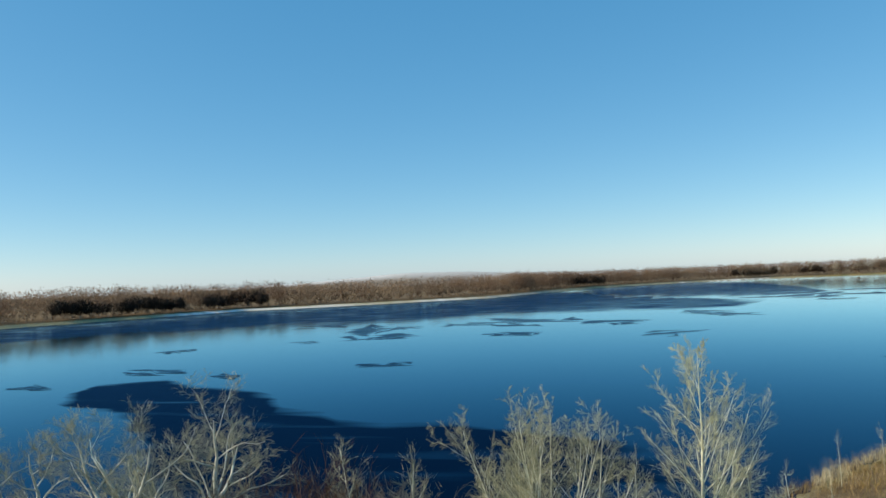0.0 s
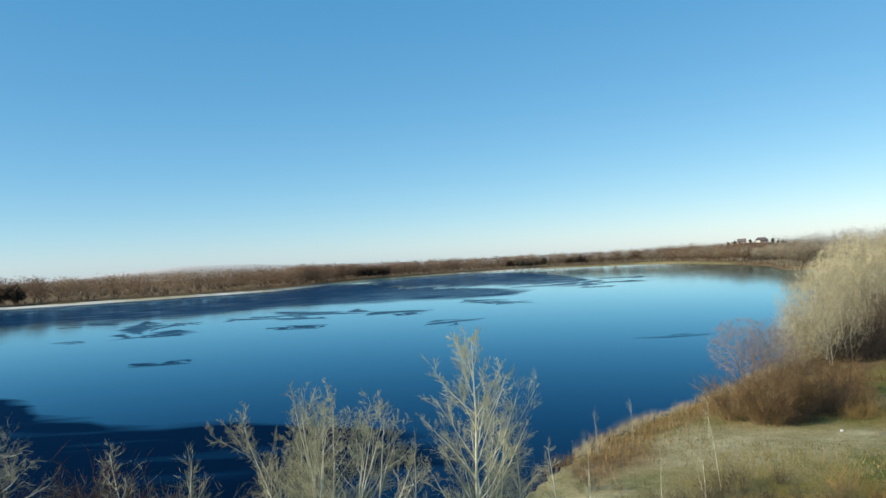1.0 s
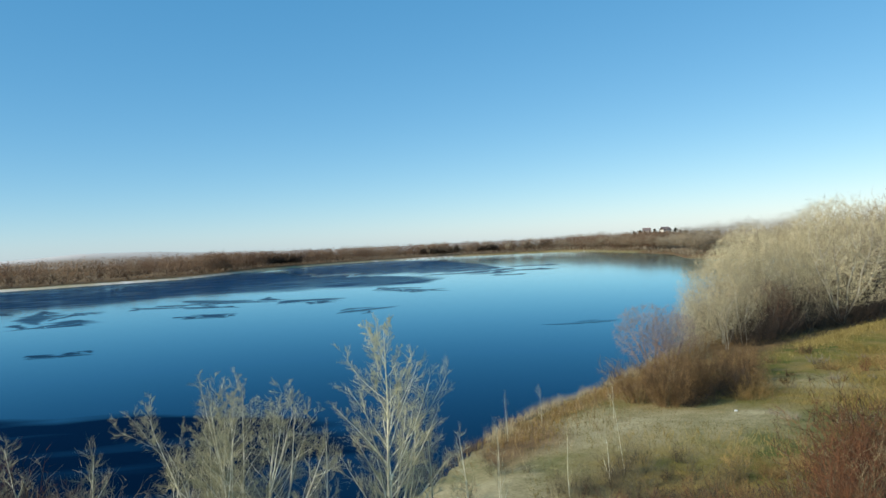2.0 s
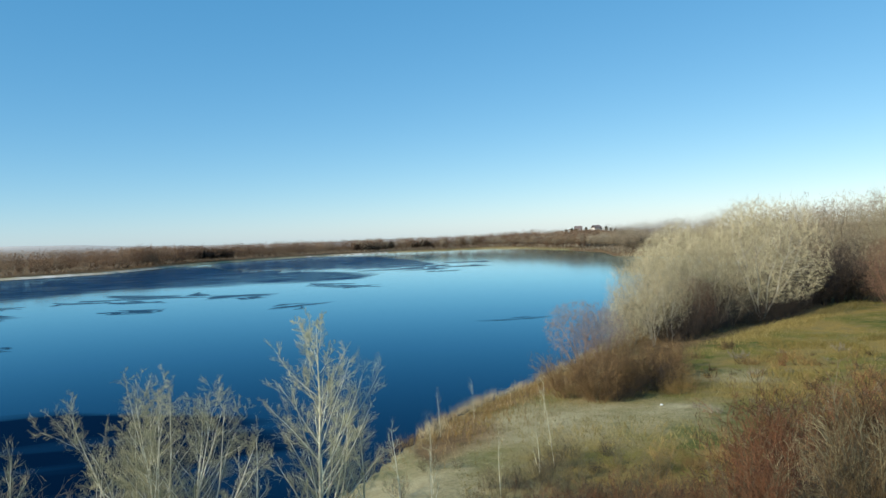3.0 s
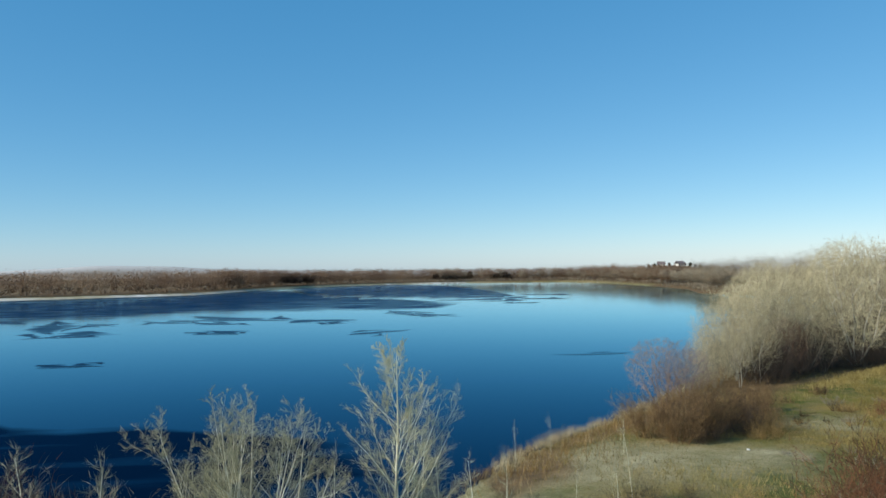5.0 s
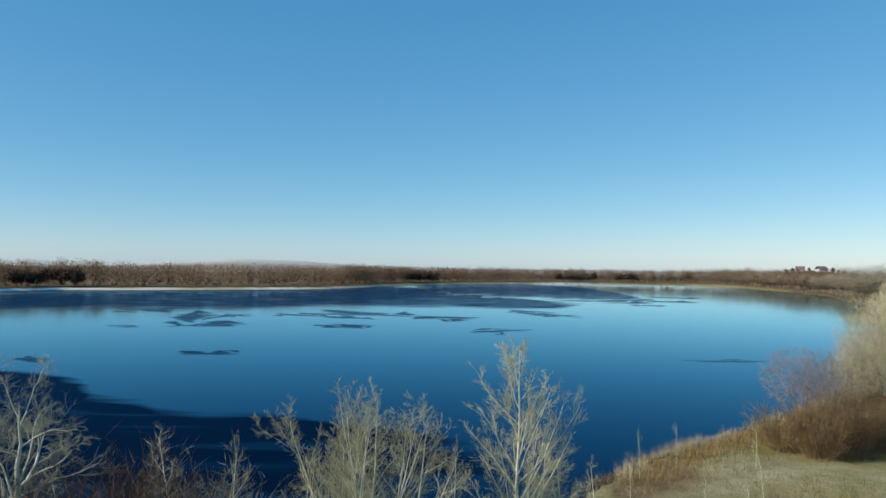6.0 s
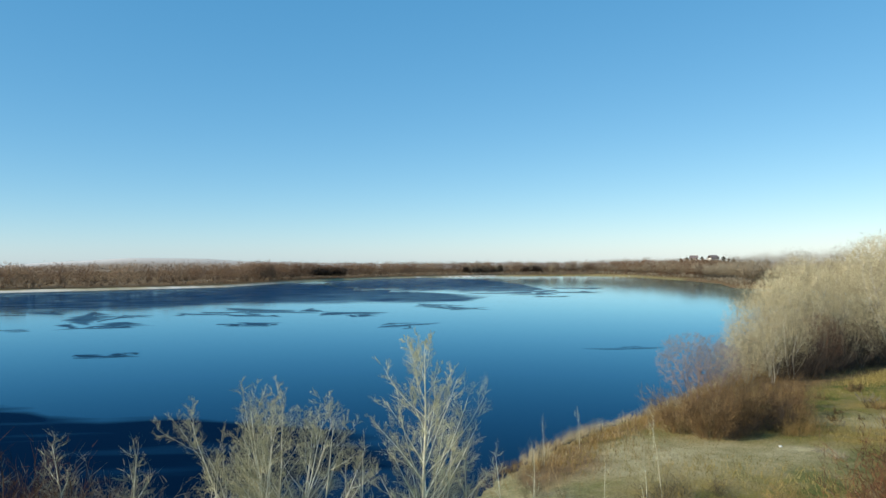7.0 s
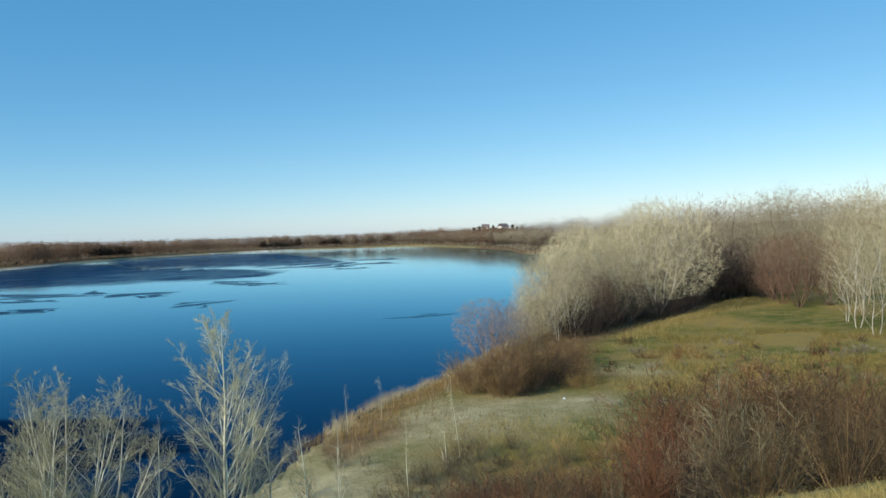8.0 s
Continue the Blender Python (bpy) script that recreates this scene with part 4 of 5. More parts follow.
# brown bush group by the water and the mauve willow behind it
for x, y, s in [(22.3, 54.5, 0.95), (24.8, 53.0, 1.0), (23.4, 52.0, 0.8), (27.0, 54.6, 0.95), (28.8, 56.5, 0.85), (30.6, 55.0, 0.7), (32.6, 58.5, 0.8), (26.0, 58.0, 0.9), (34.5, 62.0, 0.8)]:
    BIG_BROWN[int(x) % 2](x, y, s, rng.uniform(0, 6.28), "bushes by the water")
# dark brush set in and before the bushes as their shaded base
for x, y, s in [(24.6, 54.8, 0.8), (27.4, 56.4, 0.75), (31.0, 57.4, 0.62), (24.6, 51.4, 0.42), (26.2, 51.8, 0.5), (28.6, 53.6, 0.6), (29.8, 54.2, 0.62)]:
    SHADE_BRUSH(x, y, s, rng.uniform(0, 6.28), "bushes by the water")
PALE[0](23.2, 52.6, 1.5, 0.8, "bushes by the water")


# ---- the wood on the right bank ----
DOME = [(0, 1.2), (0.4, 2.6), (1.2, 4.1), (2.8, 5.4), (5, 6.1), (8, 6.2), (9.8, 5.3), (11.2, 3.6)]
EGG = [(0, 0.5), (0.6, 1.4), (2, 2.5), (4.5, 3.3), (7.5, 3.6), (10, 3.2), (12.3, 2.2)]
WOOD_TREES = {
    "tall": [crown_meshes(60 + k, 15.0, EGG, 2, 0.16, 850, 0.43, 0.009, TAN_TWIG, PALE_TWIG, 4, 1.1, 0.3) for k in range(2)],
    "birch": [crown_meshes(63 + k, 14.0, EGG, 2, 0.2, 620, 0.40, 0.0065, PALE_BARK, PALE_TWIG, 4, 0.9, 0.35, 5) for k in range(2)],
    "round": [crown_meshes(65 + k, 13.0, DOME, 7, 0.75, 1500, 0.44, 0.009, GREY_TWIG, PALE_TWIG, 4, 1.1, 0.14) for k in range(2)],
    "hero": [crown_meshes(68, 14.2, [(d * 1.08, q * 1.1) for d, q in DOME], 8, 0.85, 4000, 0.36, 0.008, PALE_BARK, CREAM_TWIG, 10, 0.9, 0.10)],
    "red": [crown_meshes(70, 9.0, [(d * 0.68, q * 0.62) for d, q in DOME], 7, 0.6, 2200, 0.30, 0.009, RUSSET_TWIG, RUSSET_TWIG, 4, 0.9, 0.2)],
    "grey": [crown_meshes(72 + k, 10.5, [(d * 0.8, q * 0.62) for d, q in DOME], 4, 0.5, 950, 0.4, 0.011, GREY_TWIG, TAN_TWIG, 3, 0.9, 0.2) for k in range(2)],
}
WOOD_TREES["mauve"] = [crown_meshes(74 + k, 6.4, [(d * 0.44, q * 0.56) for d, q in DOME], 8, 0.55, 1500, 0.24, 0.0075, MAUVE_TWIG, MAUVE_TWIG, 7, 0.6, 0.22) for k in range(2)]
# near-black trees that paint the shade inside the wood
WOOD_TREES["dark"] = [crown_meshes(76 + k, 8.0, [(d * 0.6, q * 0.55) for d, q in DOME], 7, 0.6, 1200, 0.3, 0.011, SHADE_TWIG, SHADE_TWIG, 4, 0.7, 0.2) for k in range(2)]
WOOD_LABEL = {
    "dark": ("small_tree", "bare thorn tree coloured dark to deepen the wood's shade"),
    "mauve": ("willow_tree", "fine-twigged mauve willow at the water's edge"),
    "birch": ("poplar_tree", "leafless tree with whitish forked trunk by the meadow"),
    "tall": ("poplar_tree", "tall leafless poplar with pale trunk at the wood's edge"),
    "hero": ("willow_tree", "great spreading willow with a pale domed crown"),
    "round": ("willow_tree", "broad leafless willow with a dense pale crown"),
    "red": ("small_tree", "low bare tree with reddish-brown twigs"),
    "grey": ("small_tree", "grey leafless tree in the riverside wood"),
}


def wood_tree(kind, x, y, size=1.0, pick=0):
    name, label = WOOD_LABEL[kind]
    meshes = WOOD_TREES[kind][pick % len(WOOD_TREES[kind])]
    tree_thing(name, stand(x, y, 0.1), label, "tree", meshes, "riverside wood", rng.uniform(0, 6.28), size)


for kind, x, y, s in [("hero", 62.5, 88.5, 1.08), ("round", 52.5, 83.5, 0.78), ("round", 57.5, 93, 0.95), ("grey", 47.5, 81, 0.72), ("birch", 40.4, 75.4, 0.55), ("birch", 43.5, 77.5, 0.62),
                      ("grey", 45.5, 84, 0.7), ("round", 51, 92, 0.75), ("grey", 55, 83.5, 0.55), ("round", 70, 97, 1.05), ("red", 80.5, 85.5, 1.05), ("red", 78.5, 80.5, 1.1), ("red", 84, 91, 1.0), ("red", 82, 79, 1.0),
                      ("grey", 86, 86, 0.9), ("birch", 70.2, 65.2, 0.9), ("birch", 67.0, 61.0, 0.95), ("tall", 76, 69, 1.0), ("birch", 71.5, 59.5, 0.95), ("tall", 79, 71, 1.05), ("birch", 63.8, 56.0, 0.9), ("tall", 79, 62, 1.1), ("tall", 75, 56, 1.0)]:
    wood_tree(kind, x, y, s, int(x))
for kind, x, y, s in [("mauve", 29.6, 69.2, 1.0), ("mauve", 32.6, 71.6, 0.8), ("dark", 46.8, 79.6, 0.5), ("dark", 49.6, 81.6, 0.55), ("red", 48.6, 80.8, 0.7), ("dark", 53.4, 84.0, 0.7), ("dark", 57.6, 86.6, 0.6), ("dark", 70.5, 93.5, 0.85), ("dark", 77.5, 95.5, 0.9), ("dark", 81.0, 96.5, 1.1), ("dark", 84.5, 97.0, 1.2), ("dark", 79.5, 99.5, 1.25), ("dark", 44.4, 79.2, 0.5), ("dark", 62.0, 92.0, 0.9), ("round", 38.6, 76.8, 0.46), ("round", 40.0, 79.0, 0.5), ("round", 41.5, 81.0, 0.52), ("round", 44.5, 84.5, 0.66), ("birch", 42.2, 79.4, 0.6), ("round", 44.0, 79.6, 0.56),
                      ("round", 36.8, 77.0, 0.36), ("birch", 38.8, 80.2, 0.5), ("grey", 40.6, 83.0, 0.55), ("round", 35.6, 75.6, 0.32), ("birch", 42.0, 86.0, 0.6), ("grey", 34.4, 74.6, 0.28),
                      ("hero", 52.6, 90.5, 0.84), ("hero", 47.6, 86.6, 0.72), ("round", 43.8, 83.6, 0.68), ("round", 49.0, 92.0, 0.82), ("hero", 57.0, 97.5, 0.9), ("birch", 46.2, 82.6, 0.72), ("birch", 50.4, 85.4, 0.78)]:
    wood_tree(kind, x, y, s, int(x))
# undergrowth coloured near-black for shade: along the wood's front and in the hollow beside the great willow
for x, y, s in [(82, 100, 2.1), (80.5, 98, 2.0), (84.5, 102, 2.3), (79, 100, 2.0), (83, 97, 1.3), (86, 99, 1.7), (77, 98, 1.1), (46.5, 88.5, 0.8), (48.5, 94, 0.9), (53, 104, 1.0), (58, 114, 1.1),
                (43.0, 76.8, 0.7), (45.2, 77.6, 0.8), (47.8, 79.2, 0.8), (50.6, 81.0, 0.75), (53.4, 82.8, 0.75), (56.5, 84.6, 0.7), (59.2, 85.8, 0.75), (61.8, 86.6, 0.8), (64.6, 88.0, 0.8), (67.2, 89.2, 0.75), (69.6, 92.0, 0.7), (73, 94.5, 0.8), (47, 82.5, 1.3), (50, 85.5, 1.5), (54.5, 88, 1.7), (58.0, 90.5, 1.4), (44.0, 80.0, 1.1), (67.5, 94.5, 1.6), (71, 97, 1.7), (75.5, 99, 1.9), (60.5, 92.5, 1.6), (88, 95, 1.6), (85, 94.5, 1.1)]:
    SHADE_BRUSH(x, y, s * (1.3 if s < 1 else 1.0), rng.uniform(0, 6.28), "forest undergrowth")

WOOD = np.array([(42, 79), (48, 83), (56, 88), (66, 94), (86, 106), (90, 98), (86, 80), (80, 64), (84, 44), (110, 20), (300, 60), (330, 700), (250, 720),
                 (238, 560), (216, 445), (192, 380), (214, 345), (222, 296), (164, 222), (110, 160), (80, 126), (56, 98)], float)


def in_wood(x, y):
    inside = False
    for a, b in zip(WOOD, np.roll(WOOD, -1, 0)):
        if (a[1] > y) != (b[1] > y) and x < a[0] + (y - a[1]) * (b[0] - a[0]) / (b[1] - a[1]):
            inside = not inside
    return inside


TALLNESS = {"tall": 15.0, "birch": 14.0, "round": 13.0, "grey": 10.5}


def skyline(turn, dist, rise=1.0):
    """Height of the wood's tops: low by the water, stepping up with depth and towards the meadow."""
    back = float(np.interp(turn, [26, 29.6, 33, 35, 37, 40, 42, 52], [0.4, 1.0, 1.7, 1.9, 1.7, 2.2, 2.6, 2.7]))
    drop = float(np.interp(turn, [27, 30, 34, 38, 44], [3.0, 2.6, 1.5, 1.0, 0.6]))
    near = max(0.0, 1 - (dist - 84) / 55)
    return 13 + dist * math.tan(radians(back - drop * near)) * rise


# the fringe of low trees along the bay
for k in range(13):
    q = k / 12
    x, y = float(np.interp(q, [0, 0.4, 0.7, 1], [54, 74, 104, 156])) + rng.uniform(0, 3), float(np.interp(q, [0, 0.4, 0.7, 1], [99, 123, 158, 222])) + rng.uniform(-2, 2)
    kind = ["grey", "round", "tall"][k % 3]
    wood_tree(kind, x, y, rng.uniform(0.72, 0.95) * 11 / TALLNESS[kind] * (1 + 0.3 * q), k)

taken = []
tries = 0
while len(taken) < 28 and tries < 6000:
    tries += 1
    turn, r = rng.uniform(28.5, 53), 84 + 75 * rng.uniform(0, 1) ** 1.3
    x, y = math.sin(radians(turn)) * r, math.cos(radians(turn)) * r
    if not in_wood(x, y) or any((x - u) ** 2 + (y - v) ** 2 < 36 for u, v in taken) or math.hypot(x - 62.5, y - 88.5) < 9:
        continue
    taken.append((x, y))
    kind = ["tall", "round", "tall", "grey", "round", "tall"][len(taken) % 6]
    high = skyline(turn, r) - stand(x, y)[2]
    wood_tree(kind, x, y, min(1.35, high / TALLNESS[kind]) * rng.uniform(0.82, 1.02), len(taken))


# ---- far woods: one mass of slender bare crowns for each bank ----
def cones(base, tip, radius):
    d = unit(tip - base)
    u = unit(np.cross(d, np.array([0.3, 0.2, 1.0]) + 0 * d))
    v = np.cross(d, u)
    corners = [base + (u * math.cos(a) + v * math.sin(a)) * radius[:, None] for a in (0, 2.094, 4.189)]
    verts = np.stack([*corners, tip], 1).reshape(-1, 3)
    k = np.arange(len(base))[:, None] * 4
    faces = np.concatenate([k + [0, 1, 3], k + [1, 2, 3], k + [2, 0, 3]], 1).reshape(-1, 3)
    return verts, faces


def woods_mass(name, xs, ys, tall, tint, seed, blades, label, material, thick=0.13, low=0.02, inner=0.55):
    r = np.random.default_rng(seed)
    n = len(xs)
    z = heights(xs, ys)
    root = np.repeat(np.stack([xs, ys, z], -1), blades, 0)
    h = np.repeat(tall, blades)
    m = n * blades
    spot = unit(r.normal(0, 1, (m, 3))) * r.uniform(0, 1, (m, 1)) ** 0.45
    heart = root + np.stack([0 * h, 0 * h, h * (0.52 + low)], -1)
    size = np.stack([0.36 * h, 0.36 * h, 0.44 * h], -1)
    base = heart + spot * size * inner
    tip = heart + (spot + r.normal(0, 0.09, (m, 3))) * size * r.uniform(0.86, 1.0, (m, 1))
    tip[:, 2] = np.maximum(np.minimum(tip[:, 2], root[:, 2] + h), root[:, 2] + 0.1)
    base[:, 2] = np.maximum(base[:, 2], root[:, 2])
    verts, faces = cones(base, tip, thick * (0.6 + 0.8 * r.uniform(0, 1, m)))
    ob = new(name, mesh_of(name, verts, faces, material, True, {"tint": np.repeat(np.clip(tint, 0, 1), blades * 4)}))
    return tagged(ob, label, "woods", kind="stuff")


def scatter_far(n, seed, keep):
    r = np.random.default_rng(seed)
    xs, ys = [], []
    while sum(map(len, xs)) < n:
        a, q = np.radians(r.uniform(-30, 52, 20000)), r.uniform(280, 900, 20000)
        x, y = -np.sin(a) * q, np.cos(a) * q
        d, far = shore_distance(x, y)
        ok = keep(x, y, d, far, r.uniform(0, 1, 20000))
        xs.append(x[ok])
        ys.append(y[ok])
    return np.concatenate(xs)[:n], np.concatenate(ys)[:n]


fx, fy = scatter_far(1500, 81, lambda x, y, d, far, u: far & (d > 11) & (d < 62) & (u < np.exp(-(d - 13) / 45)))
fr = np.random.default_rng(82)
faz = np.degrees(np.arctan2(-fx, fy))
grove = cell(fx, fy, 24.0, 1.0)
tone = 0.50 + 0.5 * grove + fr.normal(0, 0.08, len(fx))
tall = 13.0 + 1.7 * smooth((faz - 18) / 10) + 2.0 * (cell(fx, fy, 24.0, 2.0) - 0.5) + 1.2 * (cell(fx, fy, 9.0, 3.0) - 0.5) + fr.normal(0, 0.6, len(fx))
woods_mass("far_woods", fx, fy, np.maximum(tall, 6.0), tone, 83, 90, "brown leafless woods along the opposite bank", FAR_WOODS, 0.16, inner=0.92)
# groves tinted near-black as the woods' shaded lower half, between the tan willows
GROVES = [(39.0, 31.0), (29.8, 25.4), (3.8, 1.4), (-7.2, -9.9), (-11.3, -12.8)]
ax, ay = scatter_far(420, 77, lambda x, y, d, far, u: far & (d > 9) & (d < 24) & np.any([(np.degrees(np.arctan2(-x, y)) < l) & (np.degrees(np.arctan2(-x, y)) > r) for l, r in GROVES], 0))
woods_mass("alder_grove", ax, ay, 8.6 + 4.0 * (cell(ax, ay, 14.0, 7.0) - 0.5) + fr.normal(0, 1.0, len(ax)), np.clip(0.05 + fr.normal(0, 0.05, len(ax)), 0, 1), 78, 64, "leafless groves coloured dark for the shaded woods of the opposite bank", FAR_WOODS, 0.17, inner=0.5)
# the distant reach in the middle and towards the bend
bend_x, bend_y = scatter_far(800, 79, lambda x, y, d, far, u: far & (d > 9) & (d < 45) & (np.degrees(np.arctan2(-x, y)) < 8))
ptone = 0.50 + 0.4 * (cell(bend_x, bend_y, 26.0, 4.0) - 0.3) + fr.normal(0, 0.12, len(bend_x))
woods_mass("far_woods", bend_x, bend_y, 13.4 + 2.4 * (cell(bend_x, bend_y, 26.0, 6.0) - 0.5) + fr.normal(0, 0.7, len(bend_x)), ptone + 0.1, 80, 70, "distant brown leafless woods behind the river bend", FAR_WOODS, 0.2, inner=0.92)
# low growth with a dark tint that paints shade under the far crowns
ux, uy = scatter_far(700, 88, lambda x, y, d, far, u: far & (d > 12) & (d < 40))
woods_mass("undergrowth", ux, uy, 5.2 + fr.uniform(-1.5, 1.8, len(ux)), 0.10 + 0.25 * cell(ux, uy, 16.0, 9.0), 89, 30, "bare undergrowth tinted dark for the shaded foot of the far woods", FAR_WOODS, 0.12)
bx, by = scatter_far(800, 84, lambda x, y, d, far, u: far & (d > 9) & (d < 15))
woods_mass("bank_scrub", bx, by, 3.0 + fr.uniform(-1, 1.2, len(bx)), 0.6 + fr.normal(0, 0.25, len(bx)), 85, 30, "low tan scrub along the opposite beach", FAR_WOODS, 0.10)

r2 = np.random.default_rng(86)
mx, my = [], []
while len(mx) < 1100:
    a, q = radians(r2.uniform(20, 50)), r2.uniform(140, 760) ** 1.0
    x, y = math.sin(a) * q, math.cos(a) * q
    if in_wood(x, y) and (q > 155) and r2.uniform() < np.exp(-max(0, a - radians(30)) * 2):
        mx.append(x)
        my.append(y)
mx, my = np.array(mx), np.array(my)
woods_mass("riverside_woods", mx, my, np.interp(np.degrees(np.arctan2(mx, my)), [24, 26, 29, 34, 36, 40, 47], [13.5, 16.0, 17.6, 18.2, 18.0, 18.6, 18.8]) + 3.0 * (cell(mx, my, 14.0, 4.0) - 0.5) + 2.5 * (cell(mx, my, 6.0, 6.0) - 0.5) + r2.normal(0, 0.7, len(mx)), 0.84 - np.hypot(mx, my) / 900 + 1.1 * (cell(mx, my, 10.0, 8.0) - 0.5) + r2.normal(0, 0.15, len(mx)),
           87, 100, "pale leafless woods along the right bank", MID_WOODS, 0.042, inner=0.86)


def right_bank(n, seed, near, wide):
    r = np.random.default_rng(seed)
    a, q = np.radians(r.uniform(7, 29, n * 40)), r.uniform(190, 800, n * 40)
    x, y = np.sin(a) * q, np.cos(a) * q
    d, _ = shore_distance(x, y)
    ok = (d > near) & (d < wide) & (x > 95)
    return x[ok][:n], y[ok][:n], r


ex, ey, r3 = right_bank(700, 97, 5, 42)
woods_mass("bank_woods", ex, ey, 12.4 + 3.6 * (cell(ex, ey, 18.0, 3.0) - 0.5) + r3.normal(0, 1.1, len(ex)), 0.52 + 0.5 * (cell(ex, ey, 18.0, 5.0) - 0.5) + r3.normal(0, 0.12, len(ex)), 98, 50,
           "tan leafless trees along the river's far right bend", MID_WOODS, 0.10)
ex, ey, r3 = right_bank(460, 99, 0.8, 10)
woods_mass("bank_scrub", ex, ey, np.where(cell(ex, ey, 30.0, 2.0) < 0.2, 1.2, 2.8) + r3.uniform(-0.8, 1.4, len(ex)), r3.uniform(0.2, 0.8, len(ex)), 100, 26, "low brown scrub at the foot of the bank woods", MID_WOODS, 0.10)


# ---- grass and reeds ----
def blades(name, xs, ys, length, lean, radius, tint, seed, label, material):
    r = np.random.default_rng(seed)
    n = len(xs)
    base = np.stack([xs, ys, heights(xs, ys) - 0.03], -1)
    tip = base + np.stack([r.normal(0, lean, n) * length, r.normal(0, lean, n) * length, length], -1)
    verts, faces = cones(base, tip, radius)
    ob = new(name, mesh_of(name, verts, faces, material, False, {"tint": np.repeat(np.clip(tint, 0, 1), 4)}))
    return tagged(ob, label, "grass", kind="stuff")


def scatter_polar(n, a0, a1, r0, r1, seed, power=1.0):
    r = np.random.default_rng(seed)
    a, q = np.radians(r.uniform(a0, a1, n)), r0 + (r1 - r0) * r.uniform(0, 1, n) ** power
    return np.sin(a) * q, np.cos(a) * q, r


gx, gy, r = scatter_polar(26000, 32, 66, 3.4, 8.6, 90)
blades("dry_grass", gx, gy, r.uniform(0.06, 0.2, len(gx)), 0.5, np.full(len(gx), 0.0035), 0.65 + r.normal(0, 0.2, len(gx)), 91, "long yellow dry grass on the bluff's brow", GRASS)
gx, gy, r = scatter_polar(38000, 14, 54, 32, 110, 92, 1.0)
d, far = shore_distance(gx, gy)
ok = d > 1
gx, gy = gx[ok], gy[ok]
clump = waves(gx, gy, 3.0, 4.0)
blades("meadow_grass", gx, gy, np.maximum(0.08, r.uniform(0.1, 0.4, len(gx)) * (0.7 + 0.8 * clump)), 0.4, np.full(len(gx), 0.018), 0.35 + 0.35 * clump + r.normal(0, 0.2, len(gx)), 93, "tufted olive and straw meadow grass", GRASS)


# tussocks in the far meadow, and the strip of straw before the wood
gx, gy, r = scatter_polar(26000, 35, 52, 42, 92, 191)
clump = waves(gx, gy, 1.6, 3.0) + 0.5 * waves(gx, gy, 4.5, 6.0)
ok = (clump > 0.15) & (shore_distance(gx, gy)[0] > 1)
gx, gy, clump = gx[ok], gy[ok], clump[ok]
blades("meadow_grass", gx, gy, r.uniform(0.25, 0.6, len(gx)) * (0.6 + 0.7 * clump), 0.4, np.full(len(gx), 0.024), 0.42 + 0.25 * waves(gx, gy, 6.0, 2.0) + r.normal(0, 0.12, len(gx)), 192, "olive and ochre tussocks in the meadow", GRASS)
r = np.random.default_rng(193)
u = r.uniform(0, 1, 5000)
gx, gy = 47 + 36 * u + r.normal(0, 1.0, 5000), 74.0 + 22.5 * u - np.abs(r.normal(0, 1.8, 5000))
blades("meadow_grass", gx, gy, r.uniform(0.2, 0.6, 5000), 0.4, np.full(5000, 0.028), 0.62 + r.normal(0, 0.15, 5000), 194, "straw-coloured grass before the wood's edge", GRASS)


def along_shore(n, a, b, inland, seed):
    """Places scattered along the waterline between two of its corners."""
    r = np.random.default_rng(seed)
    line = SHORE[a:b + 1]
    s = np.r_[0, np.cumsum(np.linalg.norm(np.diff(line, axis=0), axis=1))]
    u = r.uniform(0, s[-1], n)
    x, y = np.interp(u, s, line[:, 0]), np.interp(u, s, line[:, 1])
    ang = r.uniform(0, 6.283, n)
    q = np.abs(r.normal(0, inland, n))
    return x + np.cos(ang) * q, y + np.sin(ang) * q, r


rx, ry, r = along_shore(30000, 21, 27, 4.6, 95)
d, _ = shore_distance(rx, ry)
ok = d > -0.7
rx, ry = rx[ok], ry[ok]
blades("reeds", rx, ry, r.uniform(0.2, 1.3, len(rx)) * np.maximum(0.15, 0.6 + 0.7 * waves(rx, ry, 0.9)), 0.3, np.full(len(rx), 0.013), 0.4 + 0.3 * waves(rx, ry, 1.5) + r.normal(0, 0.2, len(rx)) + 0.45 * (d[ok] < 0.9) * (rx > 10), 96, "tan and rust dry reeds along the water's edge", REED)


# ---- the hamlet on its knoll, and what lies about ----
def painted(name, colour, rough=0.6):
    m, nodes, links, p = shader(name, rough, 0.3)
    n = noise_node(nodes, links, 2.0)
    c = tuple(v * 0.82 for v in colour)
    r = ramp(nodes, links, n.outputs[0], [(0.3, c), (0.7, colour)])
    links.new(r.outputs[0], p.inputs["Base Color"])
    return m


WHITEWASH = painted("whitewash", (0.78, 0.76, 0.72))
SLATE = painted("slate_roof", (0.20, 0.16, 0.15))
GLASS_DARK = painted("window_glass", (0.03, 0.035, 0.04), 0.1)
BOAT_PAINT = painted("boat_paint", (0.80, 0.80, 0.78), 0.4)
BAG = painted("white_plastic", (0.85, 0.85, 0.83), 0.4)


def box_mesh(name, x0, x1, y0, y1, z0, z1, material):
    v = [(x, y, z) for z in (z0, z1) for x, y in ((x0, y0), (x1, y0), (x1, y1), (x0, y1))]
    f = [(3, 2, 1, 0), (4, 5, 6, 7), (0, 1, 5, 4), (1, 2, 6, 5), (2, 3, 7, 6), (3, 0, 4, 7)]
    return mesh_of(name, v, f, material)


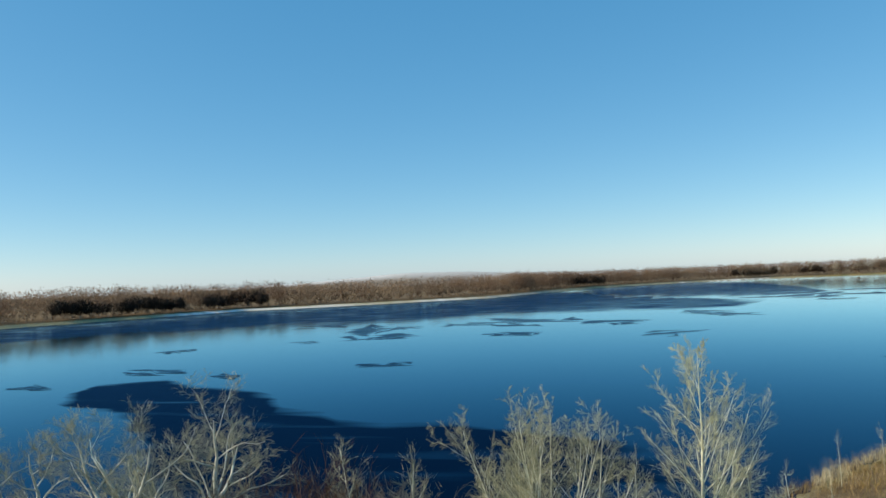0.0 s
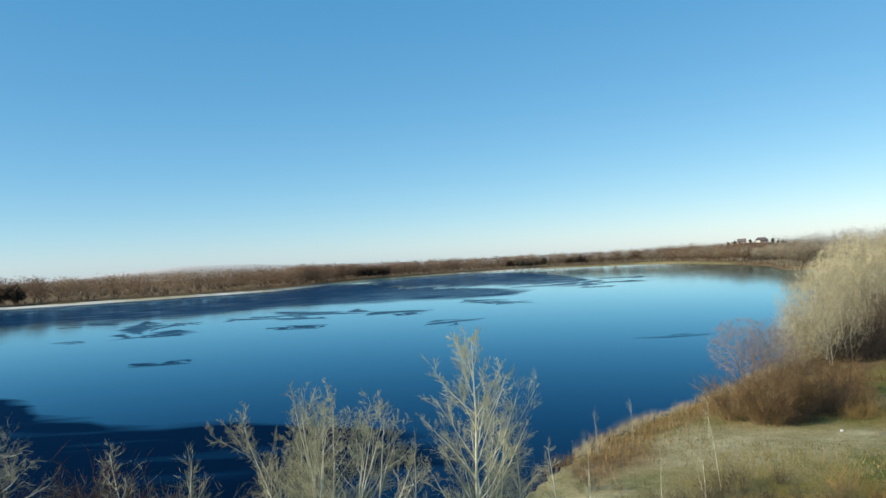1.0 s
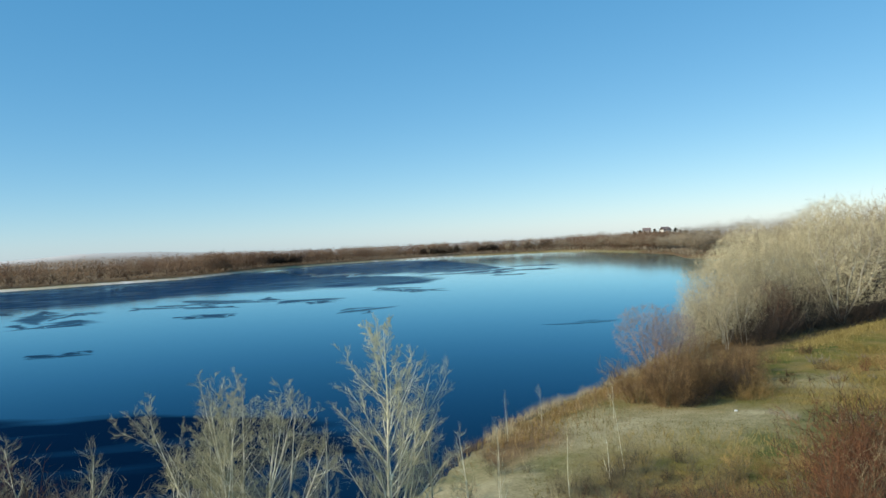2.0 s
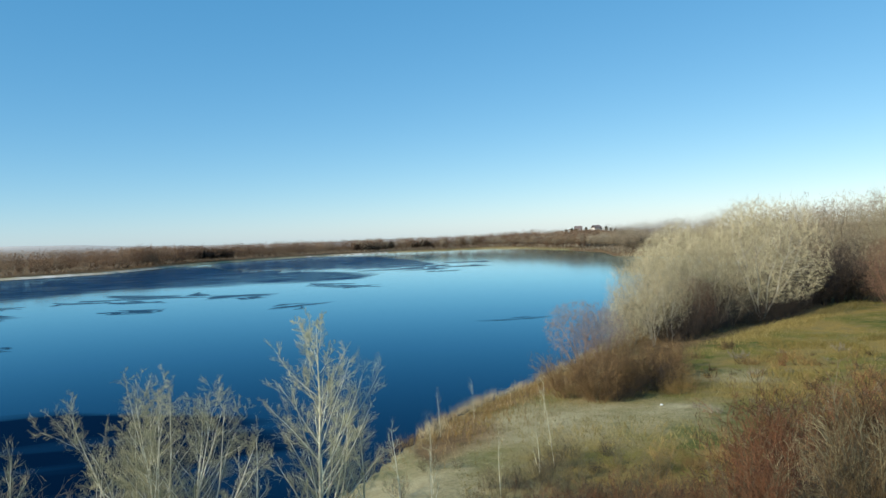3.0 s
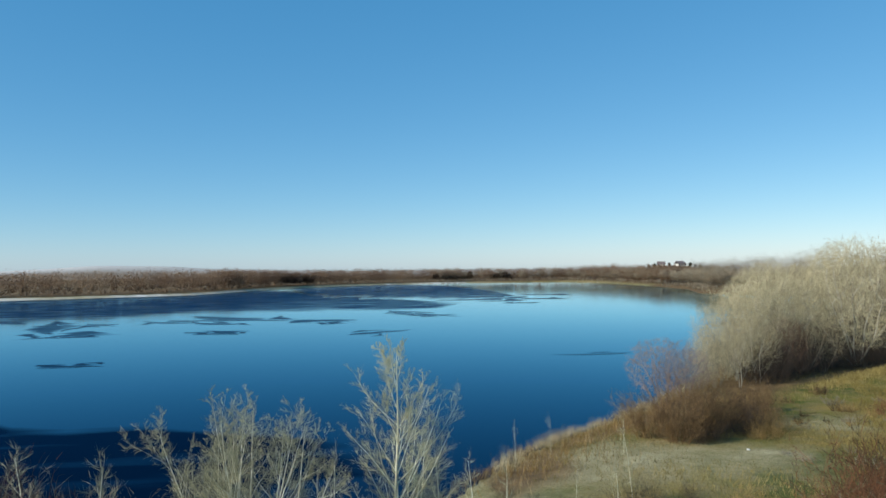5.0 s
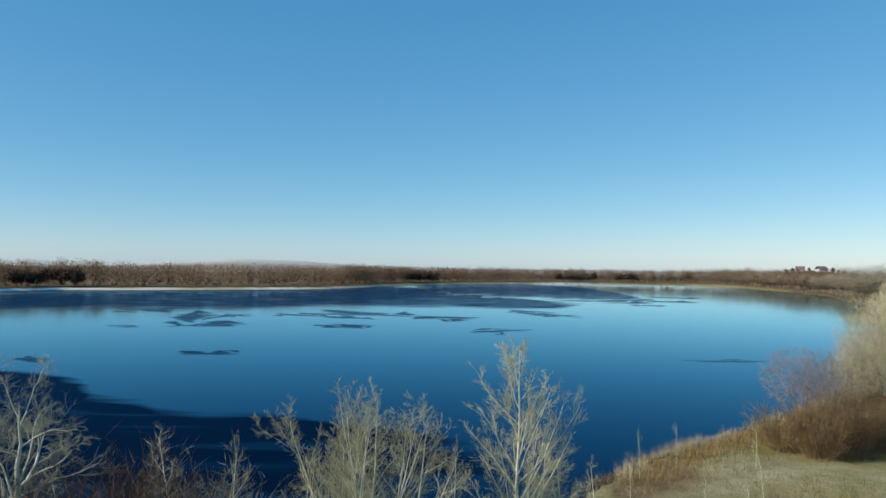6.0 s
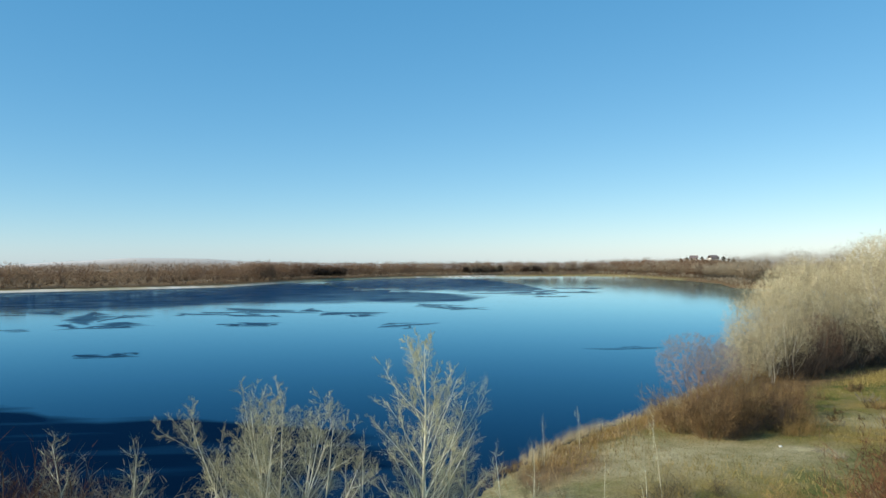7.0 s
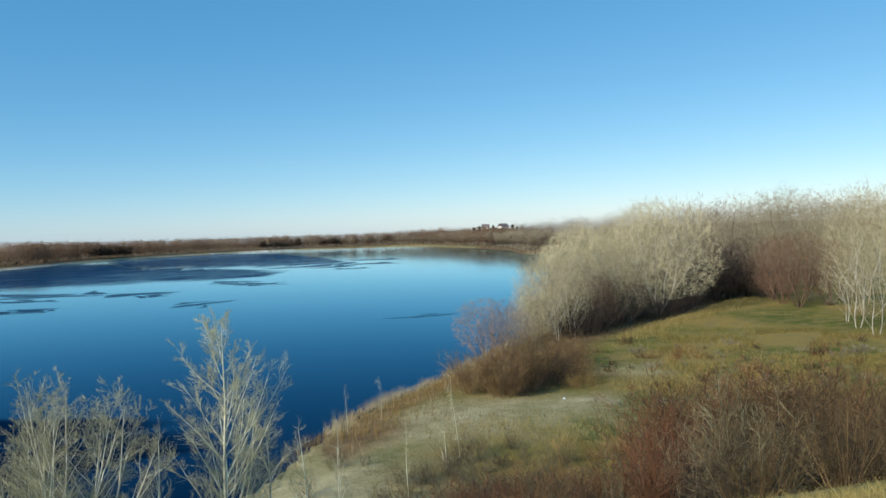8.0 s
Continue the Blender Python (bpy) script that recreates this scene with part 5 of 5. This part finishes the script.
def house(x, y, turn, wide, deep, tall):
    t = thing("house", stand(x, y, 0.2), "small whitewashed house with a dark gabled roof", "house", "hamlet houses", turn)
    w, d = wide / 2, deep / 2
    v = [(-w, -d, 0), (w, -d, 0), (w, d, 0), (-w, d, 0), (-w, -d, tall), (w, -d, tall), (w, d, tall), (-w, d, tall)]
    part("wall", mesh_of("wall", v, [(0, 1, 5, 4), (1, 2, 6, 5), (2, 3, 7, 6), (3, 0, 4, 7), (4, 5, 6, 7)], WHITEWASH), t)
    e, h, k = 0.5, tall + deep * 0.42, 0.25
    r = [(-w - e, -d - e, tall - 0.2), (w + e, -d - e, tall - 0.2), (w + e, 0, h), (-w - e, 0, h), (-w - e, d + e, tall - 0.2), (w + e, d + e, tall - 0.2)]
    r = r + [(a, b, c + k) for a, b, c in r]
    part("roof", mesh_of("roof", r, [(6, 7, 8, 9), (9, 8, 11, 10), (0, 3, 2, 1), (3, 4, 5, 2), (0, 1, 7, 6), (5, 4, 10, 11), (1, 2, 8, 7), (2, 5, 11, 8), (0, 6, 9, 3), (3, 9, 10, 4)], SLATE), t)
    for n in range(3):
        c = -w + wide * (n + 0.5) / 3
        part("window", box_mesh("window", c - 0.5, c + 0.5, -d - 0.03, -d + 0.03, 1.0, 2.3, GLASS_DARK), t)
    part("chimney", box_mesh("chimney", w * 0.4, w * 0.4 + 0.7, -0.35, 0.35, h - 1.0, h + 0.8, WHITEWASH), t)
    return t


house(340, 748, 0.2, 8, 6, 2.4)
house(324, 756, -0.3, 7, 6, 2.2)


def pine_meshes(seed, height):
    r = np.random.default_rng(seed)
    trunk = tubes(np.array([[[0, 0, -0.3], [0.05, 0, height * 0.5], [0, 0, height]]]), np.array([[0.18, 0.12, 0.03]]), 6)
    n = 900
    f = r.uniform(0.04, 1.0, n)
    a = r.uniform(0, 6.283, n)
    reach = height * 0.48 * np.maximum(0.05, np.sin(np.pi * np.clip(f * 0.9 + 0.1, 0.02, 1))) ** 0.6 * r.uniform(0.4, 1.1, n) * (1 + 0.25 * np.sin(3 * a + seed))
    base = np.stack([np.cos(a) * reach * 0.2, np.sin(a) * reach * 0.2, f * height * 0.95], -1)
    tip = np.stack([np.cos(a) * reach, np.sin(a) * reach, f * height * 0.95 + r.uniform(-0.1, 0.35, n)], -1)
    return [("trunk", mesh_of("trunk", *trunk, GREY_TWIG, True)), ("crown", mesh_of("crown", *spikes(np.stack([base, tip], 1), np.full((n, 2), 0.16)), PINE_NEEDLE))]


PINES = [pine_meshes(110 + k, 8.0) for k in range(2)]
for k, (x, y, s) in enumerate([(308, 750, 0.9), (313, 746, 0.95), (316, 742, 0.7), (329, 748, 0.75), (346, 750, 0.85), (349, 744, 0.95), (356, 748, 0.65), (362, 750, 0.8), (325, 760, 0.8)]):
    tree_thing("pine_tree", stand(x, y), "dark evergreen pine beside the hamlet", "tree", PINES[k % 2], "hamlet pines", k * 1.3, s * 0.62)

# boat drawn up on the far spit
boat = thing("boat", stand(229, 672, 0.0), "small white rowing boat drawn up on the sand", "boat", turn=1.1)
ribs = []
for s in np.linspace(0, 1, 9):
    half = 0.75 * math.sin(math.pi * min(1, 0.25 + 0.75 * (1 - s)) * 0.5) * (1 - s ** 4)
    ribs.append([(4.4 * s, -half, 0.75 + 0.25 * s * s), (4.4 * s, -half * 0.6, 0.1 + 0.2 * s * s), (4.4 * s, half * 0.6, 0.1 + 0.2 * s * s), (4.4 * s, half, 0.75 + 0.25 * s * s)])
hull = np.array(ribs).reshape(-1, 3)
hull_faces = [(i * 4 + j, (i + 1) * 4 + j, (i + 1) * 4 + j + 1, i * 4 + j + 1) for i in range(8) for j in range(3)] + [(0, 1, 2, 3)]
part("hull", mesh_of("hull", hull, hull_faces, BOAT_PAINT), boat)
part("bench", box_mesh("bench", 1.4, 1.7, -0.6, 0.6, 0.45, 0.5, BOAT_PAINT), boat)


def scrap(x, y, size, seed, lift=0.0):
    bm = bmesh.new()
    bmesh.ops.create_icosphere(bm, subdivisions=2, radius=size)
    r = random.Random(seed)
    for v in bm.verts:
        v.co *= r.uniform(0.6, 1.1)
        v.co.z *= 0.6
    me = bpy.data.meshes.new("litter_bag")
    bm.to_mesh(me)
    bm.free()
    me.materials.append(BAG)
    ob = new("litter_bag", me)
    px, py, pz = stand(x, y, 0.0)
    ob.location = (px, py, pz + lift + size * 0.3)
    tagged(ob, "crumpled white plastic bag lying in the grass", "litter", "litter")


scrap(26.6, 48.8, 0.12, 3)
